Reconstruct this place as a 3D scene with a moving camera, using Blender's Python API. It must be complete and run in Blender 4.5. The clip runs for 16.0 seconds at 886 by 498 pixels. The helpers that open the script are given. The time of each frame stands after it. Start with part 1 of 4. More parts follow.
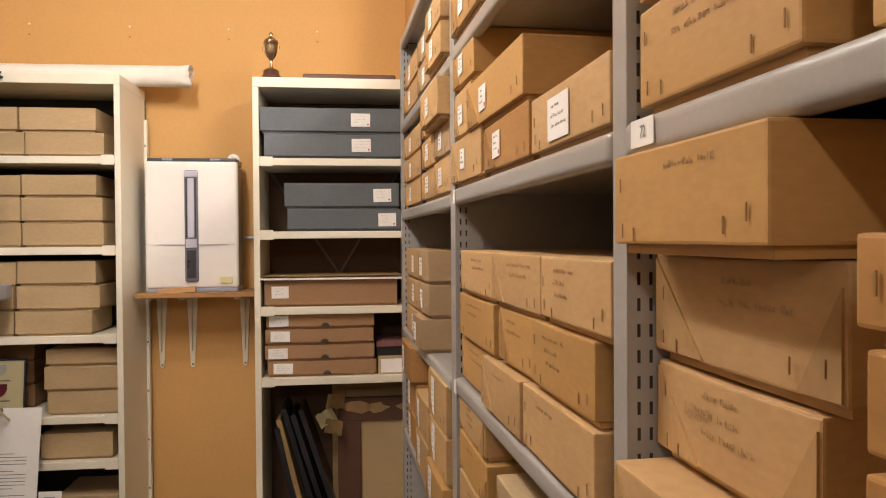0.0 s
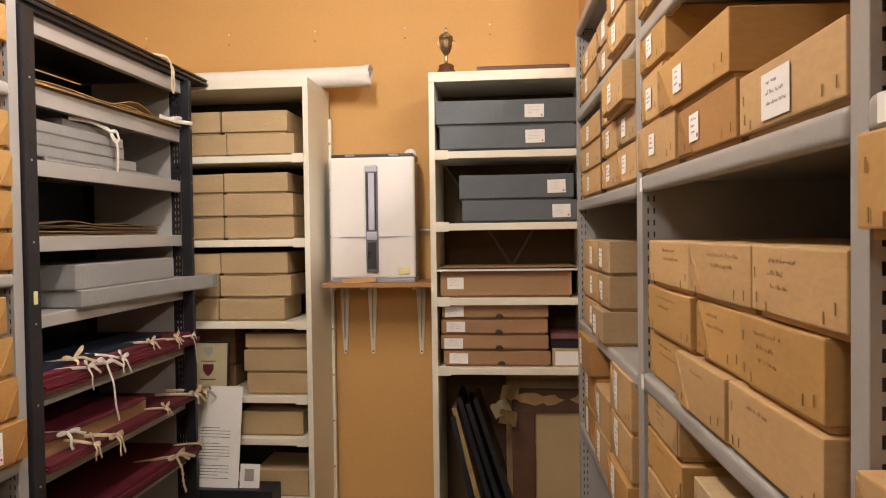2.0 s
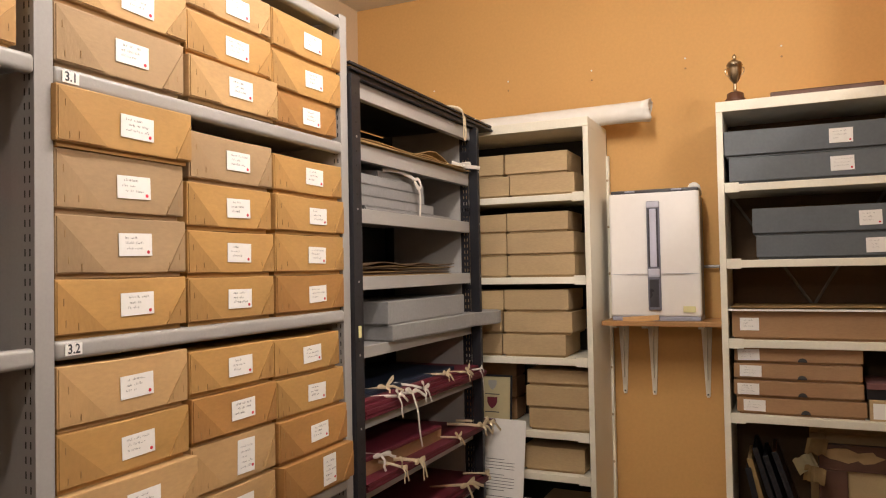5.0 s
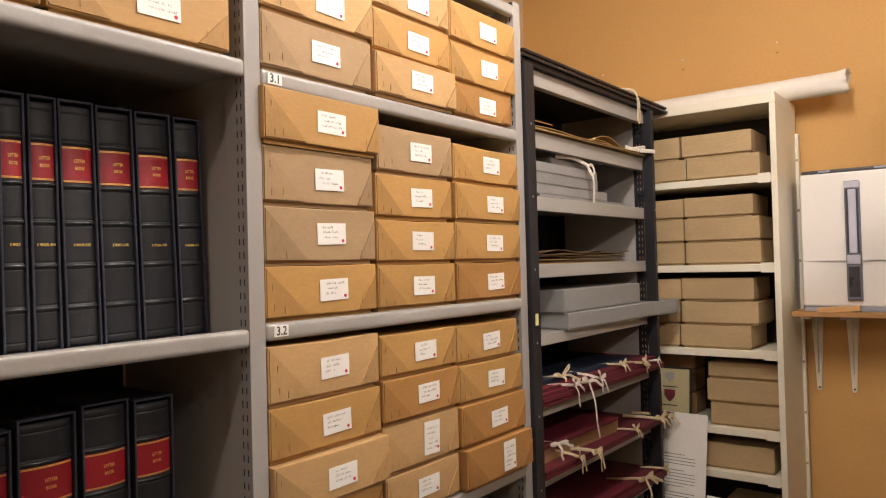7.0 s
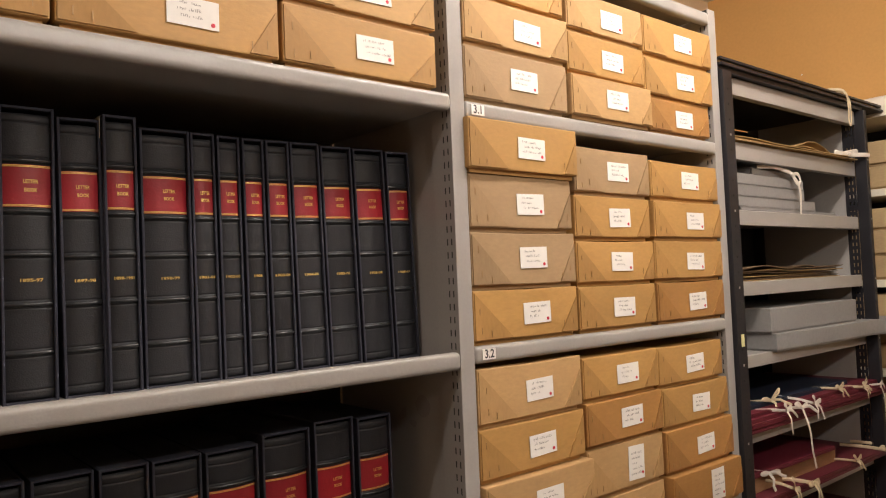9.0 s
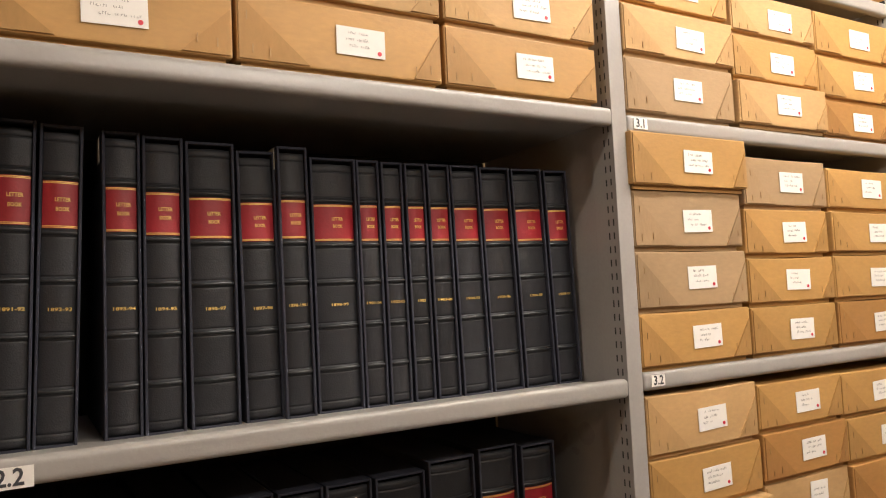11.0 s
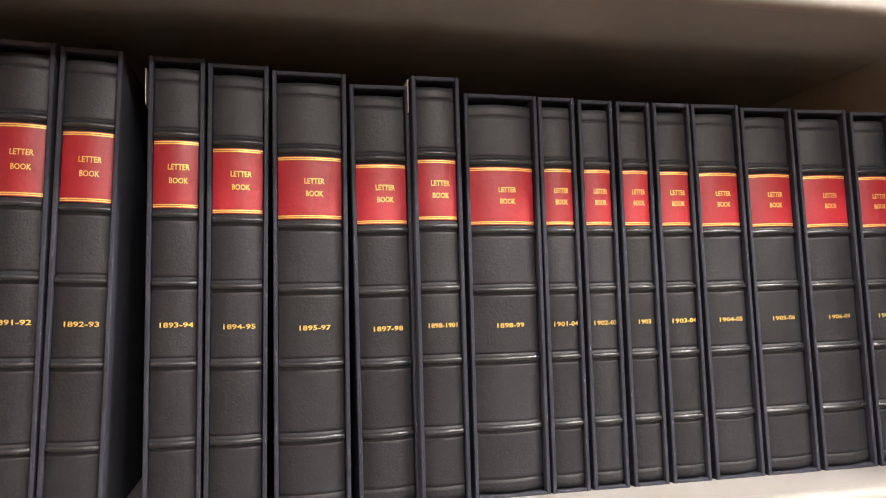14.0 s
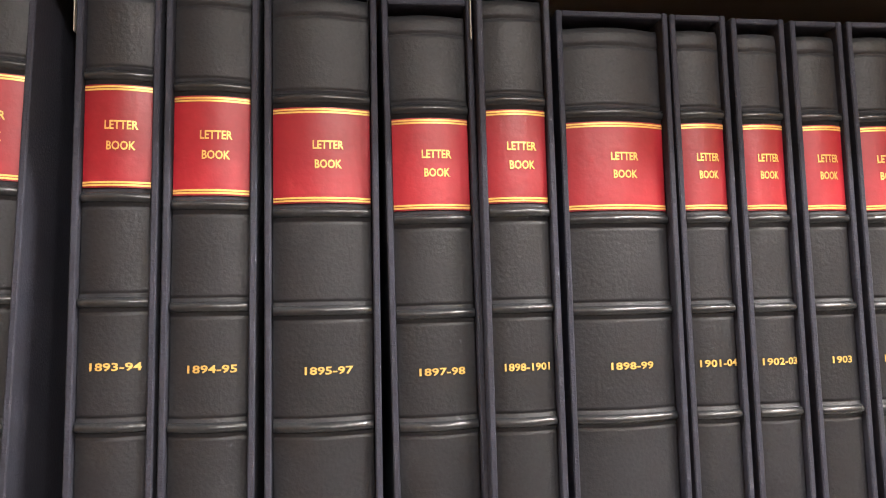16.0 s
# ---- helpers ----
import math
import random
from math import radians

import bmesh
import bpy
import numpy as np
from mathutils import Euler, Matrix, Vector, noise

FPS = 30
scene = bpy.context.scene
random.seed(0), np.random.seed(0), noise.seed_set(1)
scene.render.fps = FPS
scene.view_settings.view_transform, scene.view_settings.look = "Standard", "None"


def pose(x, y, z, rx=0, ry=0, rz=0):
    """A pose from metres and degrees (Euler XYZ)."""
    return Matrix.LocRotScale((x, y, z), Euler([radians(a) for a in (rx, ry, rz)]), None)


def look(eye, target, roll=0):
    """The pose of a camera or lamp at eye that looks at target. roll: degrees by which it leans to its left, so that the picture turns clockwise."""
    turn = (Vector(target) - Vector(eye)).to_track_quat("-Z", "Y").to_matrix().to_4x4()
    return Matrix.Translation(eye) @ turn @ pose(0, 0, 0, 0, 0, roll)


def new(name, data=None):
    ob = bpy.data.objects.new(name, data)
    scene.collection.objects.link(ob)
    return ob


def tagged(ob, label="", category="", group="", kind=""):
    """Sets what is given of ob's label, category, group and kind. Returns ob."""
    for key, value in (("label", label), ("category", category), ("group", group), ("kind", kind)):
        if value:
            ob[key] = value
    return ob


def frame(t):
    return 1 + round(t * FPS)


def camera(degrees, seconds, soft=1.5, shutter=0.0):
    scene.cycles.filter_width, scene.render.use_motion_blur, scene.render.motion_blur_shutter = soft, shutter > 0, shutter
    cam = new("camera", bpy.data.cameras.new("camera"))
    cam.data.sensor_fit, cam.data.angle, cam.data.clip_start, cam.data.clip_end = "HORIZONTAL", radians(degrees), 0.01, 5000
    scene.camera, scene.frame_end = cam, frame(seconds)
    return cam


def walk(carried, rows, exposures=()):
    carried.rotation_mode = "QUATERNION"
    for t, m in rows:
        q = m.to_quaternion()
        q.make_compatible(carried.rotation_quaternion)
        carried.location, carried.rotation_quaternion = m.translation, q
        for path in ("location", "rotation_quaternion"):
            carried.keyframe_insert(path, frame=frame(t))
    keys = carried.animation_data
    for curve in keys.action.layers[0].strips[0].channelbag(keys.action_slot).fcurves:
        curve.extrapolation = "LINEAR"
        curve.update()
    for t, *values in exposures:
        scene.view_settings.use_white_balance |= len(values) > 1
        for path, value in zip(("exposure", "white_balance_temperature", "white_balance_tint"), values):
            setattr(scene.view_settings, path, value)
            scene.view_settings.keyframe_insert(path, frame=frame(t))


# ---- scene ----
cam = camera(62.2, 16.0, soft=1.1)
PATH = [
    (0, (-0.064, -0.495, 1.47), (0.184, 1.49, 1.439), -0.4),
    (0.5, (-0.068, -0.494, 1.47), (0.115, 1.498, 1.438), -0.5),
    (1, (-0.08, -0.486, 1.467), (0.003, 1.512, 1.429), -0.6),
    (1.5, (-0.093, -0.48, 1.466), (-0.15, 1.518, 1.415), -0.9),
    (2, (-0.107, -0.481, 1.466), (-0.302, 1.509, 1.419), -0.8),
    (2.5, (-0.122, -0.487, 1.47), (-0.451, 1.485, 1.436), -0.9),
    (3, (-0.147, -0.501, 1.479), (-0.608, 1.445, 1.478), -1.1),
    (3.5, (-0.165, -0.509, 1.489), (-0.761, 1.399, 1.525), -1.4),
    (4, (-0.195, -0.518, 1.491), (-0.886, 1.358, 1.541), -1.2),
    (6.3, (-0.254, -0.546, 1.486), (-1.317, 1.147, 1.528), -1.4),
    (6.5, (-0.26, -0.549, 1.483), (-1.366, 1.117, 1.524), -1.4),
    (7, (-0.278, -0.556, 1.482), (-1.487, 1.037, 1.519), -1.5),
    (7.5, (-0.291, -0.562, 1.488), (-1.599, 0.95, 1.529), -1.9),
    (8, (-0.298, -0.578, 1.488), (-1.692, 0.856, 1.541), -2.2),
    (8.5, (-0.306, -0.595, 1.492), (-1.779, 0.756, 1.556), -2.4),
    (9, (-0.315, -0.615, 1.506), (-1.854, 0.659, 1.594), -2.3),
    (9.5, (-0.327, -0.631, 1.514), (-1.923, 0.57, 1.625), -2.6),
    (10, (-0.345, -0.649, 1.517), (-1.993, 0.478, 1.645), -2.8),
    (10.2, (-0.355, -0.658, 1.52), (-2.022, 0.441, 1.653), -2.9),
    (12.3, (-0.482, -0.592, 1.547), (-2.329, 0.168, 1.659), -1.4),
    (12.5, (-0.515, -0.554, 1.543), (-2.383, 0.15, 1.658), -1.3),
    (13, (-0.618, -0.505, 1.546), (-2.513, 0.121, 1.67), -1.4),
    (13.5, (-0.701, -0.467, 1.559), (-2.622, 0.079, 1.674), -1.2),
    (14, (-0.807, -0.435, 1.551), (-2.746, 0.031, 1.708), -1.2),
    (14.5, (-0.888, -0.413, 1.56), (-2.842, -0.019, 1.722), -1.2),
    (15, (-0.96, -0.402, 1.568), (-2.924, -0.057, 1.729), -1.1),
    (15.5, (-1.027, -0.389, 1.568), (-2.995, -0.081, 1.74), -1.2),
    (16, (-1.072, -0.381, 1.569), (-3.045, -0.1, 1.741), -1.1),
]
EXPOSURES = [(0.0, 0.18, 6450, 15), (3.0, 0.0, 6450, 15), (4.0, -0.07, 6450, 15), (7.0, -0.1, 6500, 15), (8.5, -0.12, 6550, 15), (10.0, -0.06, 6550, 14), (12.5, 0.47, 6400, 11), (13.0, 0.65, 6350, 11), (13.5, 1.0, 6200, 12), (14.0, 1.28, 6150, 13), (16.0, 1.42, 6150, 14)]
walk(cam, [(t, look(eye, target, roll)) for t, eye, target, roll in PATH], EXPOSURES)

# ---- world and lamps ----
world = bpy.data.worlds.new("world")
scene.world = world
world.use_nodes = True
world.node_tree.nodes["Background"].inputs[0].default_value = (0.9, 0.85, 0.8, 1)
world.node_tree.nodes["Background"].inputs[1].default_value = 0.004
LAMP_COLOUR = (1.0, 0.925, 0.81)
LAMPS = [(-0.74, 0.95, 22.5), (0.9, 0.3, 26.0), (-0.75, -3.0, 14.0)]
for lx, ly, power in LAMPS:
    for dy in (-0.45, 0.0, 0.45):
        data = bpy.data.lights.new("tube_light", "POINT")
        data.shadow_soft_size, data.energy, data.color = 0.05, power, LAMP_COLOUR
        new("tube_light", data).matrix_world = pose(lx, ly + dy, 2.79)


# ---- materials ----
def material(name, colour, rough=0.6, metal=0.0, vary=0.12, grain=40.0, blotch=3.0, bump=0.15, random_tint=0.0, stretch=(1, 1, 1), spec=0.5, dirt=None):
    m = bpy.data.materials.new(name)
    m.use_nodes = True
    n, l = m.node_tree.nodes, m.node_tree.links
    b = n["Principled BSDF"]
    b.inputs["Roughness"].default_value, b.inputs["Metallic"].default_value = rough, metal
    b.inputs["Specular IOR Level"].default_value = spec
    co = n.new("ShaderNodeTexCoord")
    mp = n.new("ShaderNodeMapping")
    mp.inputs["Scale"].default_value = stretch
    info = n.new("ShaderNodeObjectInfo")
    off = n.new("ShaderNodeVectorMath")
    off.operation = "SCALE"
    off.inputs[0].default_value = (7.3, 3.1, 5.7)
    l.new(info.outputs["Random"], off.inputs["Scale"])
    add = n.new("ShaderNodeVectorMath")
    l.new(co.outputs["Object"], add.inputs[0])
    l.new(off.outputs[0], add.inputs[1])
    l.new(add.outputs[0], mp.inputs["Vector"])
    fine, coarse = n.new("ShaderNodeTexNoise"), n.new("ShaderNodeTexNoise")
    fine.inputs["Scale"].default_value, fine.inputs["Detail"].default_value = grain, 6
    coarse.inputs["Scale"].default_value, coarse.inputs["Detail"].default_value = blotch, 4
    for t in (fine, coarse):
        l.new(mp.outputs[0], t.inputs["Vector"])
    mix = n.new("ShaderNodeMath")
    mix.operation = "MULTIPLY_ADD"
    mix.inputs[1].default_value, mix.inputs[2].default_value = 0.5, 0.0
    sm = n.new("ShaderNodeMath")
    sm.operation = "ADD"
    l.new(fine.outputs["Fac"], sm.inputs[0])
    l.new(coarse.outputs["Fac"], sm.inputs[1])
    l.new(sm.outputs[0], mix.inputs[0])
    ramp = n.new("ShaderNodeValToRGB")
    ramp.color_ramp.elements[0].position, ramp.color_ramp.elements[1].position = 0.3, 0.7
    lo, hi = [c * (1 - vary) for c in colour], [min(1, c * (1 + vary)) for c in colour]
    ramp.color_ramp.elements[0].color, ramp.color_ramp.elements[1].color = (*(dirt or lo), 1), (*hi, 1)
    l.new(mix.outputs[0], ramp.inputs["Fac"])
    last = ramp.outputs["Color"]
    if random_tint:
        hsv = n.new("ShaderNodeHueSaturation")
        mr = n.new("ShaderNodeMapRange")
        mr.inputs["To Min"].default_value, mr.inputs["To Max"].default_value = 1 - random_tint, 1 + random_tint
        l.new(info.outputs["Random"], mr.inputs["Value"])
        l.new(mr.outputs[0], hsv.inputs["Value"])
        l.new(last, hsv.inputs["Color"])
        last = hsv.outputs["Color"]
    l.new(last, b.inputs["Base Color"])
    bp = n.new("ShaderNodeBump")
    bp.inputs["Strength"].default_value, bp.inputs["Distance"].default_value = bump, 0.002
    l.new(fine.outputs["Fac"], bp.inputs["Height"])
    l.new(bp.outputs[0], b.inputs["Normal"])
    rr = n.new("ShaderNodeMapRange")
    rr.inputs["To Min"].default_value, rr.inputs["To Max"].default_value = max(0.03, rough - 0.08), min(1, rough + 0.08)
    l.new(coarse.outputs["Fac"], rr.inputs["Value"])
    l.new(rr.outputs[0], b.inputs["Roughness"])
    return m


BOARD = {
    "tan": material("cardboard_tan", (0.50, 0.31, 0.135), 0.75, grain=60, blotch=5, random_tint=0.07, stretch=(1, 1, 2.5)),
    "ochre": material("cardboard_ochre", (0.47, 0.265, 0.085), 0.6, grain=60, blotch=5, random_tint=0.07, stretch=(1, 1, 2.5)),
    "rust": material("cardboard_rust", (0.40, 0.20, 0.06), 0.6, grain=60, blotch=5, random_tint=0.06, stretch=(1, 1, 2.5)),
    "drab": material("cardboard_drab", (0.40, 0.265, 0.14), 0.75, grain=60, blotch=5, random_tint=0.06, stretch=(1, 1, 2.5)),
    "buff": material("cardboard_buff", (0.47, 0.335, 0.18), 0.8, grain=60, blotch=4, random_tint=0.05, stretch=(1, 1, 3)),
    "kraft": material("cardboard_kraft", (0.36, 0.205, 0.10), 0.75, grain=60, blotch=4, random_tint=0.06, stretch=(1, 1, 3)),
    "slate": material("board_slate", (0.105, 0.118, 0.13), 0.6, grain=90, blotch=4, random_tint=0.05),
    "grey": material("board_grey", (0.27, 0.265, 0.265), 0.65, grain=90, blotch=4, random_tint=0.05),
}
FOLD = {
    "tan": material("folded_board_tan", (0.42, 0.255, 0.105), 0.8, grain=60, blotch=5, random_tint=0.1, stretch=(2.5, 1, 1)),
    "ochre": material("folded_board_ochre", (0.385, 0.21, 0.065), 0.65, grain=60, blotch=5, random_tint=0.1, stretch=(2.5, 1, 1)),
    "rust": material("folded_board_rust", (0.32, 0.155, 0.045), 0.65, grain=60, blotch=5, random_tint=0.1, stretch=(2.5, 1, 1)),
    "drab": material("folded_board_drab", (0.33, 0.215, 0.11), 0.8, grain=60, blotch=5, random_tint=0.1, stretch=(2.5, 1, 1)),
}
PAPER = material("label_paper", (0.88, 0.86, 0.83), 0.7, vary=0.04, grain=60, bump=0.05)
INK = material("ink", (0.05, 0.05, 0.06), 0.6, vary=0.1, bump=0)
LABEL_INK = material("faded_ink", (0.36, 0.34, 0.34), 0.7, vary=0.15, bump=0)
PENCIL = material("pencil", (0.38, 0.235, 0.11), 0.7, vary=0.1, bump=0)
RED_DOT = material("red_dot", (0.62, 0.02, 0.05), 0.5, vary=0.05, bump=0)
STAPLE = material("staple_wire", (0.36, 0.22, 0.10), 0.4, metal=0.6, bump=0)
GREY_STEEL = material("grey_enamel", (0.36, 0.345, 0.33), 0.31, vary=0.06, grain=150, blotch=2, bump=0.08)
CREAM_STEEL = material("cream_enamel", (0.85, 0.80, 0.67), 0.45, vary=0.05, grain=120, blotch=2, bump=0.06)
BLACK_STEEL = material("black_enamel", (0.011, 0.011, 0.015), 0.48, vary=0.2, grain=120, blotch=3, bump=0.1)
# near black, so the shade deep in the bays is in the colour
SHADE_BACK = material("back_shade_sheet", (0.014, 0.013, 0.012), 0.7, vary=0.15, grain=60, bump=0.05)
BRACE_STEEL = material("dull_brace_steel", (0.16, 0.14, 0.12), 0.6, vary=0.1, bump=0)
# near black: painted shade in hollows and holes, also dark screws and valve
SHADOW_STEEL = material("shade_and_dark_steel", (0.03, 0.03, 0.03), 0.7, bump=0)
PALE_WALL = material("pale_wall", (0.70, 0.54, 0.36), 0.75, vary=0.06, grain=70, blotch=1.2, bump=0.12)
WALL = material("ochre_wall", (0.66, 0.38, 0.13), 0.75, vary=0.06, grain=70, blotch=1.2, bump=0.12)
CEILING = material("white_ceiling", (0.75, 0.72, 0.66), 0.8, vary=0.04, grain=60, blotch=1, bump=0.1)
FLOOR = material("grey_vinyl", (0.21, 0.19, 0.17), 0.5, vary=0.15, grain=80, blotch=2, bump=0.05)
LEATHER = material("black_leather", (0.0166, 0.0173, 0.0213), 0.55, vary=0.3, grain=420, blotch=9, bump=0.2, random_tint=0.14, spec=0.35)
BAND_LEATHER = material("polished_leather", (0.024, 0.026, 0.030), 0.2, vary=0.2, grain=260, blotch=14, bump=0.2)
RED_LEATHER = material("red_leather", (0.30, 0.010, 0.020), 0.45, vary=0.12, grain=180, blotch=12, bump=0.15, random_tint=0.15)
GOLD = material("gold_leaf", (0.85, 0.56, 0.16), 0.35, metal=0.3, vary=0.15, grain=300, bump=0.1)
CLOTH = material("navy_cloth", (0.026, 0.028, 0.045), 0.8, vary=0.15, grain=500, blotch=8, bump=0.4)
CASE_LABEL = material("case_label", (0.55, 0.50, 0.42), 0.8, bump=0.05)
MAROON = material("maroon_board", (0.12, 0.011, 0.024), 0.55, vary=0.12, grain=120, blotch=5, bump=0.1, random_tint=0.12)
NAVY_BOARD = material("navy_board", (0.010, 0.018, 0.040), 0.55, grain=120, bump=0.1)
RIBBON = material("cotton_tape", (0.60, 0.50, 0.34), 0.85, vary=0.1, grain=300, bump=0.2)
RIBBON_WHITE = material("white_tape", (0.66, 0.61, 0.55), 0.85, vary=0.06, grain=300, bump=0.2)
OLD_PAPER = material("old_paper", (0.34, 0.22, 0.09), 0.85, vary=0.25, grain=30, blotch=8, bump=0.3)
WHITE_PLASTIC = material("white_plastic", (0.90, 0.87, 0.84), 0.35, vary=0.02, grain=50, bump=0.02)
LILAC_PLASTIC = material("lilac_plastic", (0.33, 0.34, 0.44), 0.3, vary=0.05, bump=0.02)
DARK_PLASTIC = material("dark_plastic", (0.05, 0.05, 0.06), 0.3, vary=0.1, bump=0.02)
STRIP_PLASTIC = material("grey_lilac_plastic", (0.17, 0.17, 0.22), 0.3, vary=0.05, bump=0.02)
PALE_LILAC = material("pale_lilac_plastic", (0.56, 0.56, 0.66), 0.3, vary=0.04, bump=0.02)
WOOD = material("pine_wood", (0.44, 0.23, 0.085), 0.55, vary=0.22, grain=25, blotch=6, bump=0.15, stretch=(1, 8, 8))
FRESH_PINE = material("fresh_pine", (0.66, 0.38, 0.16), 0.6, vary=0.15, grain=25, blotch=6, bump=0.1, stretch=(1, 8, 8))
DARK_WOOD = material("mahogany", (0.10, 0.040, 0.020), 0.4, vary=0.25, grain=25, blotch=6, bump=0.12, stretch=(1, 8, 8))
BRASS = material("tarnished_silver", (0.42, 0.33, 0.22), 0.28, metal=1.0, vary=0.25, grain=40, blotch=14, bump=0.05)
FRAME_WOOD = material("flaked_frame", (0.085, 0.034, 0.018), 0.55, vary=0.25, grain=14, blotch=7, bump=0.3)
GESSO = material("bare_gesso", (0.36, 0.24, 0.11), 0.8, vary=0.2, grain=20, blotch=6, bump=0.2)
CANVAS_BACK = material("canvas_back", (0.40, 0.29, 0.15), 0.85, vary=0.1, grain=200, blotch=4, bump=0.3)
WHITE_ROLL = material("plan_paper", (0.86, 0.82, 0.76), 0.7, vary=0.05, grain=30, blotch=5, bump=0.2)
YELLOW = material("yellow_card", (0.75, 0.70, 0.36), 0.7, vary=0.05, bump=0.05)
HARDBOARD = material("brown_hardboard", (0.10, 0.058, 0.028), 0.75, vary=0.15, grain=60, blotch=3, bump=0.1)
PINK_PAPER = material("pink_paper", (0.22, 0.095, 0.09), 0.8, bump=0.05)
GLASS_SHEET = material("picture_mount", (0.52, 0.45, 0.27), 0.3, vary=0.05, bump=0.02)
GLOW = bpy.data.materials.new("diffuser_glow")
GLOW.use_nodes = True
GLOW.node_tree.nodes["Principled BSDF"].inputs["Emission Color"].default_value = (*LAMP_COLOUR, 1)
GLOW.node_tree.nodes["Principled BSDF"].inputs["Emission Strength"].default_value = 3.0


# ---- mesh helpers ----
def link(name, bm, mat, parent=None, label="", m=None, smooth=False):
    me = bpy.data.meshes.new(name)
    bm.to_mesh(me)
    bm.free()
    me.materials.append(mat)
    if smooth:
        me.shade_smooth()
    ob = new(name, me)
    if parent:
        ob.parent = parent
    if m:
        ob.matrix_basis = m
    return tagged(ob, label)


def part(name, bm, mat, parent, label="", m=None, smooth=False):
    return link(name, bm, mat, parent, label, m, smooth)


def thing(name, label, category, m, group=""):
    ob = new(name)
    ob.empty_display_size = 0.05
    ob.matrix_basis = m
    return tagged(ob, label, category, group)


def structure(name, bm, mat, label="", category="wall"):
    return tagged(link(name, bm, mat), label, category, kind="structure")


def block(x0, x1, y0, y1, z0, z1, bevel=0.0, seg=2, bm=None):
    bm = bm or bmesh.new()
    made = bmesh.ops.create_cube(bm, size=1.0, matrix=Matrix.LocRotScale(((x0 + x1) / 2, (y0 + y1) / 2, (z0 + z1) / 2), None, (x1 - x0, y1 - y0, z1 - z0)))
    if bevel:
        edges = {e for v in made["verts"] for e in v.link_edges}
        bmesh.ops.bevel(bm, geom=list(edges), offset=bevel, segments=seg, affect="EDGES", profile=0.6)
    return bm


def prism(points, y0, y1, bm=None):
    """A polygon in x and z, drawn out along y."""
    bm = bm or bmesh.new()
    a = [bm.verts.new((x, y0, z)) for x, z in points]
    b = [bm.verts.new((x, y1, z)) for x, z in points]
    bm.faces.new(a)
    bm.faces.new(b[::-1])
    k = len(points)
    for i in range(k):
        bm.faces.new((a[i], b[i], b[(i + 1) % k], a[(i + 1) % k]))
    bmesh.ops.recalc_face_normals(bm, faces=bm.faces)
    return bm


def lathe(profile, steps=32):
    bm = bmesh.new()
    rings = []
    for r, z in profile:
        rings.append([bm.verts.new((r * math.cos(2 * math.pi * i / steps), r * math.sin(2 * math.pi * i / steps), z)) for i in range(steps)])
    for p, q in zip(rings, rings[1:]):
        for i in range(steps):
            bm.faces.new((p[i], p[(i + 1) % steps], q[(i + 1) % steps], q[i]))
    bm.faces.new(rings[0][::-1])
    bm.faces.new(rings[-1])
    return bm


def tube(points, radius, flat=1.0, steps=8, bm=None):
    """A band or cord along points; flat squeezes it to a tape."""
    bm = bm or bmesh.new()
    pts = [Vector(p) for p in points]
    rings = []
    for i, p in enumerate(pts):
        way = (pts[min(i + 1, len(pts) - 1)] - pts[max(i - 1, 0)]).normalized()
        side = way.cross(Vector((0.1, 1, 0.05))).normalized()
        up = side.cross(way)
        rings.append([bm.verts.new(p + side * (radius * math.cos(2 * math.pi * k / steps)) + up * (radius * flat * math.sin(2 * math.pi * k / steps))) for k in range(steps)])
    for a, b in zip(rings, rings[1:]):
        for k in range(steps):
            bm.faces.new((a[k], a[(k + 1) % steps], b[(k + 1) % steps], b[k]))
    bm.faces.new(rings[0][::-1])
    bm.faces.new(rings[-1])
    bmesh.ops.recalc_face_normals(bm, faces=bm.faces)
    return bm


def curve_points(ctrl, steps=6):
    """A smooth line through the control points."""
    c = [Vector(p) for p in ctrl]
    c = [2 * c[0] - c[1]] + c + [2 * c[-1] - c[-2]]
    out = []
    for i in range(1, len(c) - 2):
        for k in range(steps):
            t = k / steps
            out.append(0.5 * (2 * c[i] + (c[i + 1] - c[i - 1]) * t + (2 * c[i - 1] - 5 * c[i] + 4 * c[i + 1] - c[i + 2]) * t * t + (3 * c[i] - c[i - 1] - 3 * c[i + 1] + c[i + 2]) * t ** 3))
    return out + [c[-2]]


WORDS = {}


def words(text, size, squeeze=1.0):
    """Flat letters as a bmesh in x and z, centred."""
    if text not in WORDS:
        cu = bpy.data.curves.new("letters", "FONT")
        cu.body, cu.size, cu.align_x, cu.align_y = text, 1.0, "CENTER", "CENTER"
        cu.resolution_u, cu.offset = 2, 0.022
        ob = new("letters", cu)
        me = bpy.data.meshes.new_from_object(ob.evaluated_get(bpy.context.evaluated_depsgraph_get()))
        WORDS[text] = ([tuple(v.co) for v in me.vertices], [tuple(p.vertices) for p in me.polygons])
        bpy.data.objects.remove(ob)
        bpy.data.meshes.remove(me)
    bm = bmesh.new()
    verts, faces = WORDS[text]
    vs = [bm.verts.new((x * size * squeeze, 0, y * size)) for x, y, _ in verts]
    for f in faces:
        bm.faces.new([vs[i] for i in f])
    return bm


# ---- the frames in which things stand: x to the right along the shelf, y to its back, z up ----
LEFT = pose(-1.43, 0, 0, 0, 0, 90)
RIGHT = pose(0.1704, 1.204, 0, 0, 0, -90 + 2.29)
BACK = pose(0, 2.6, 0)

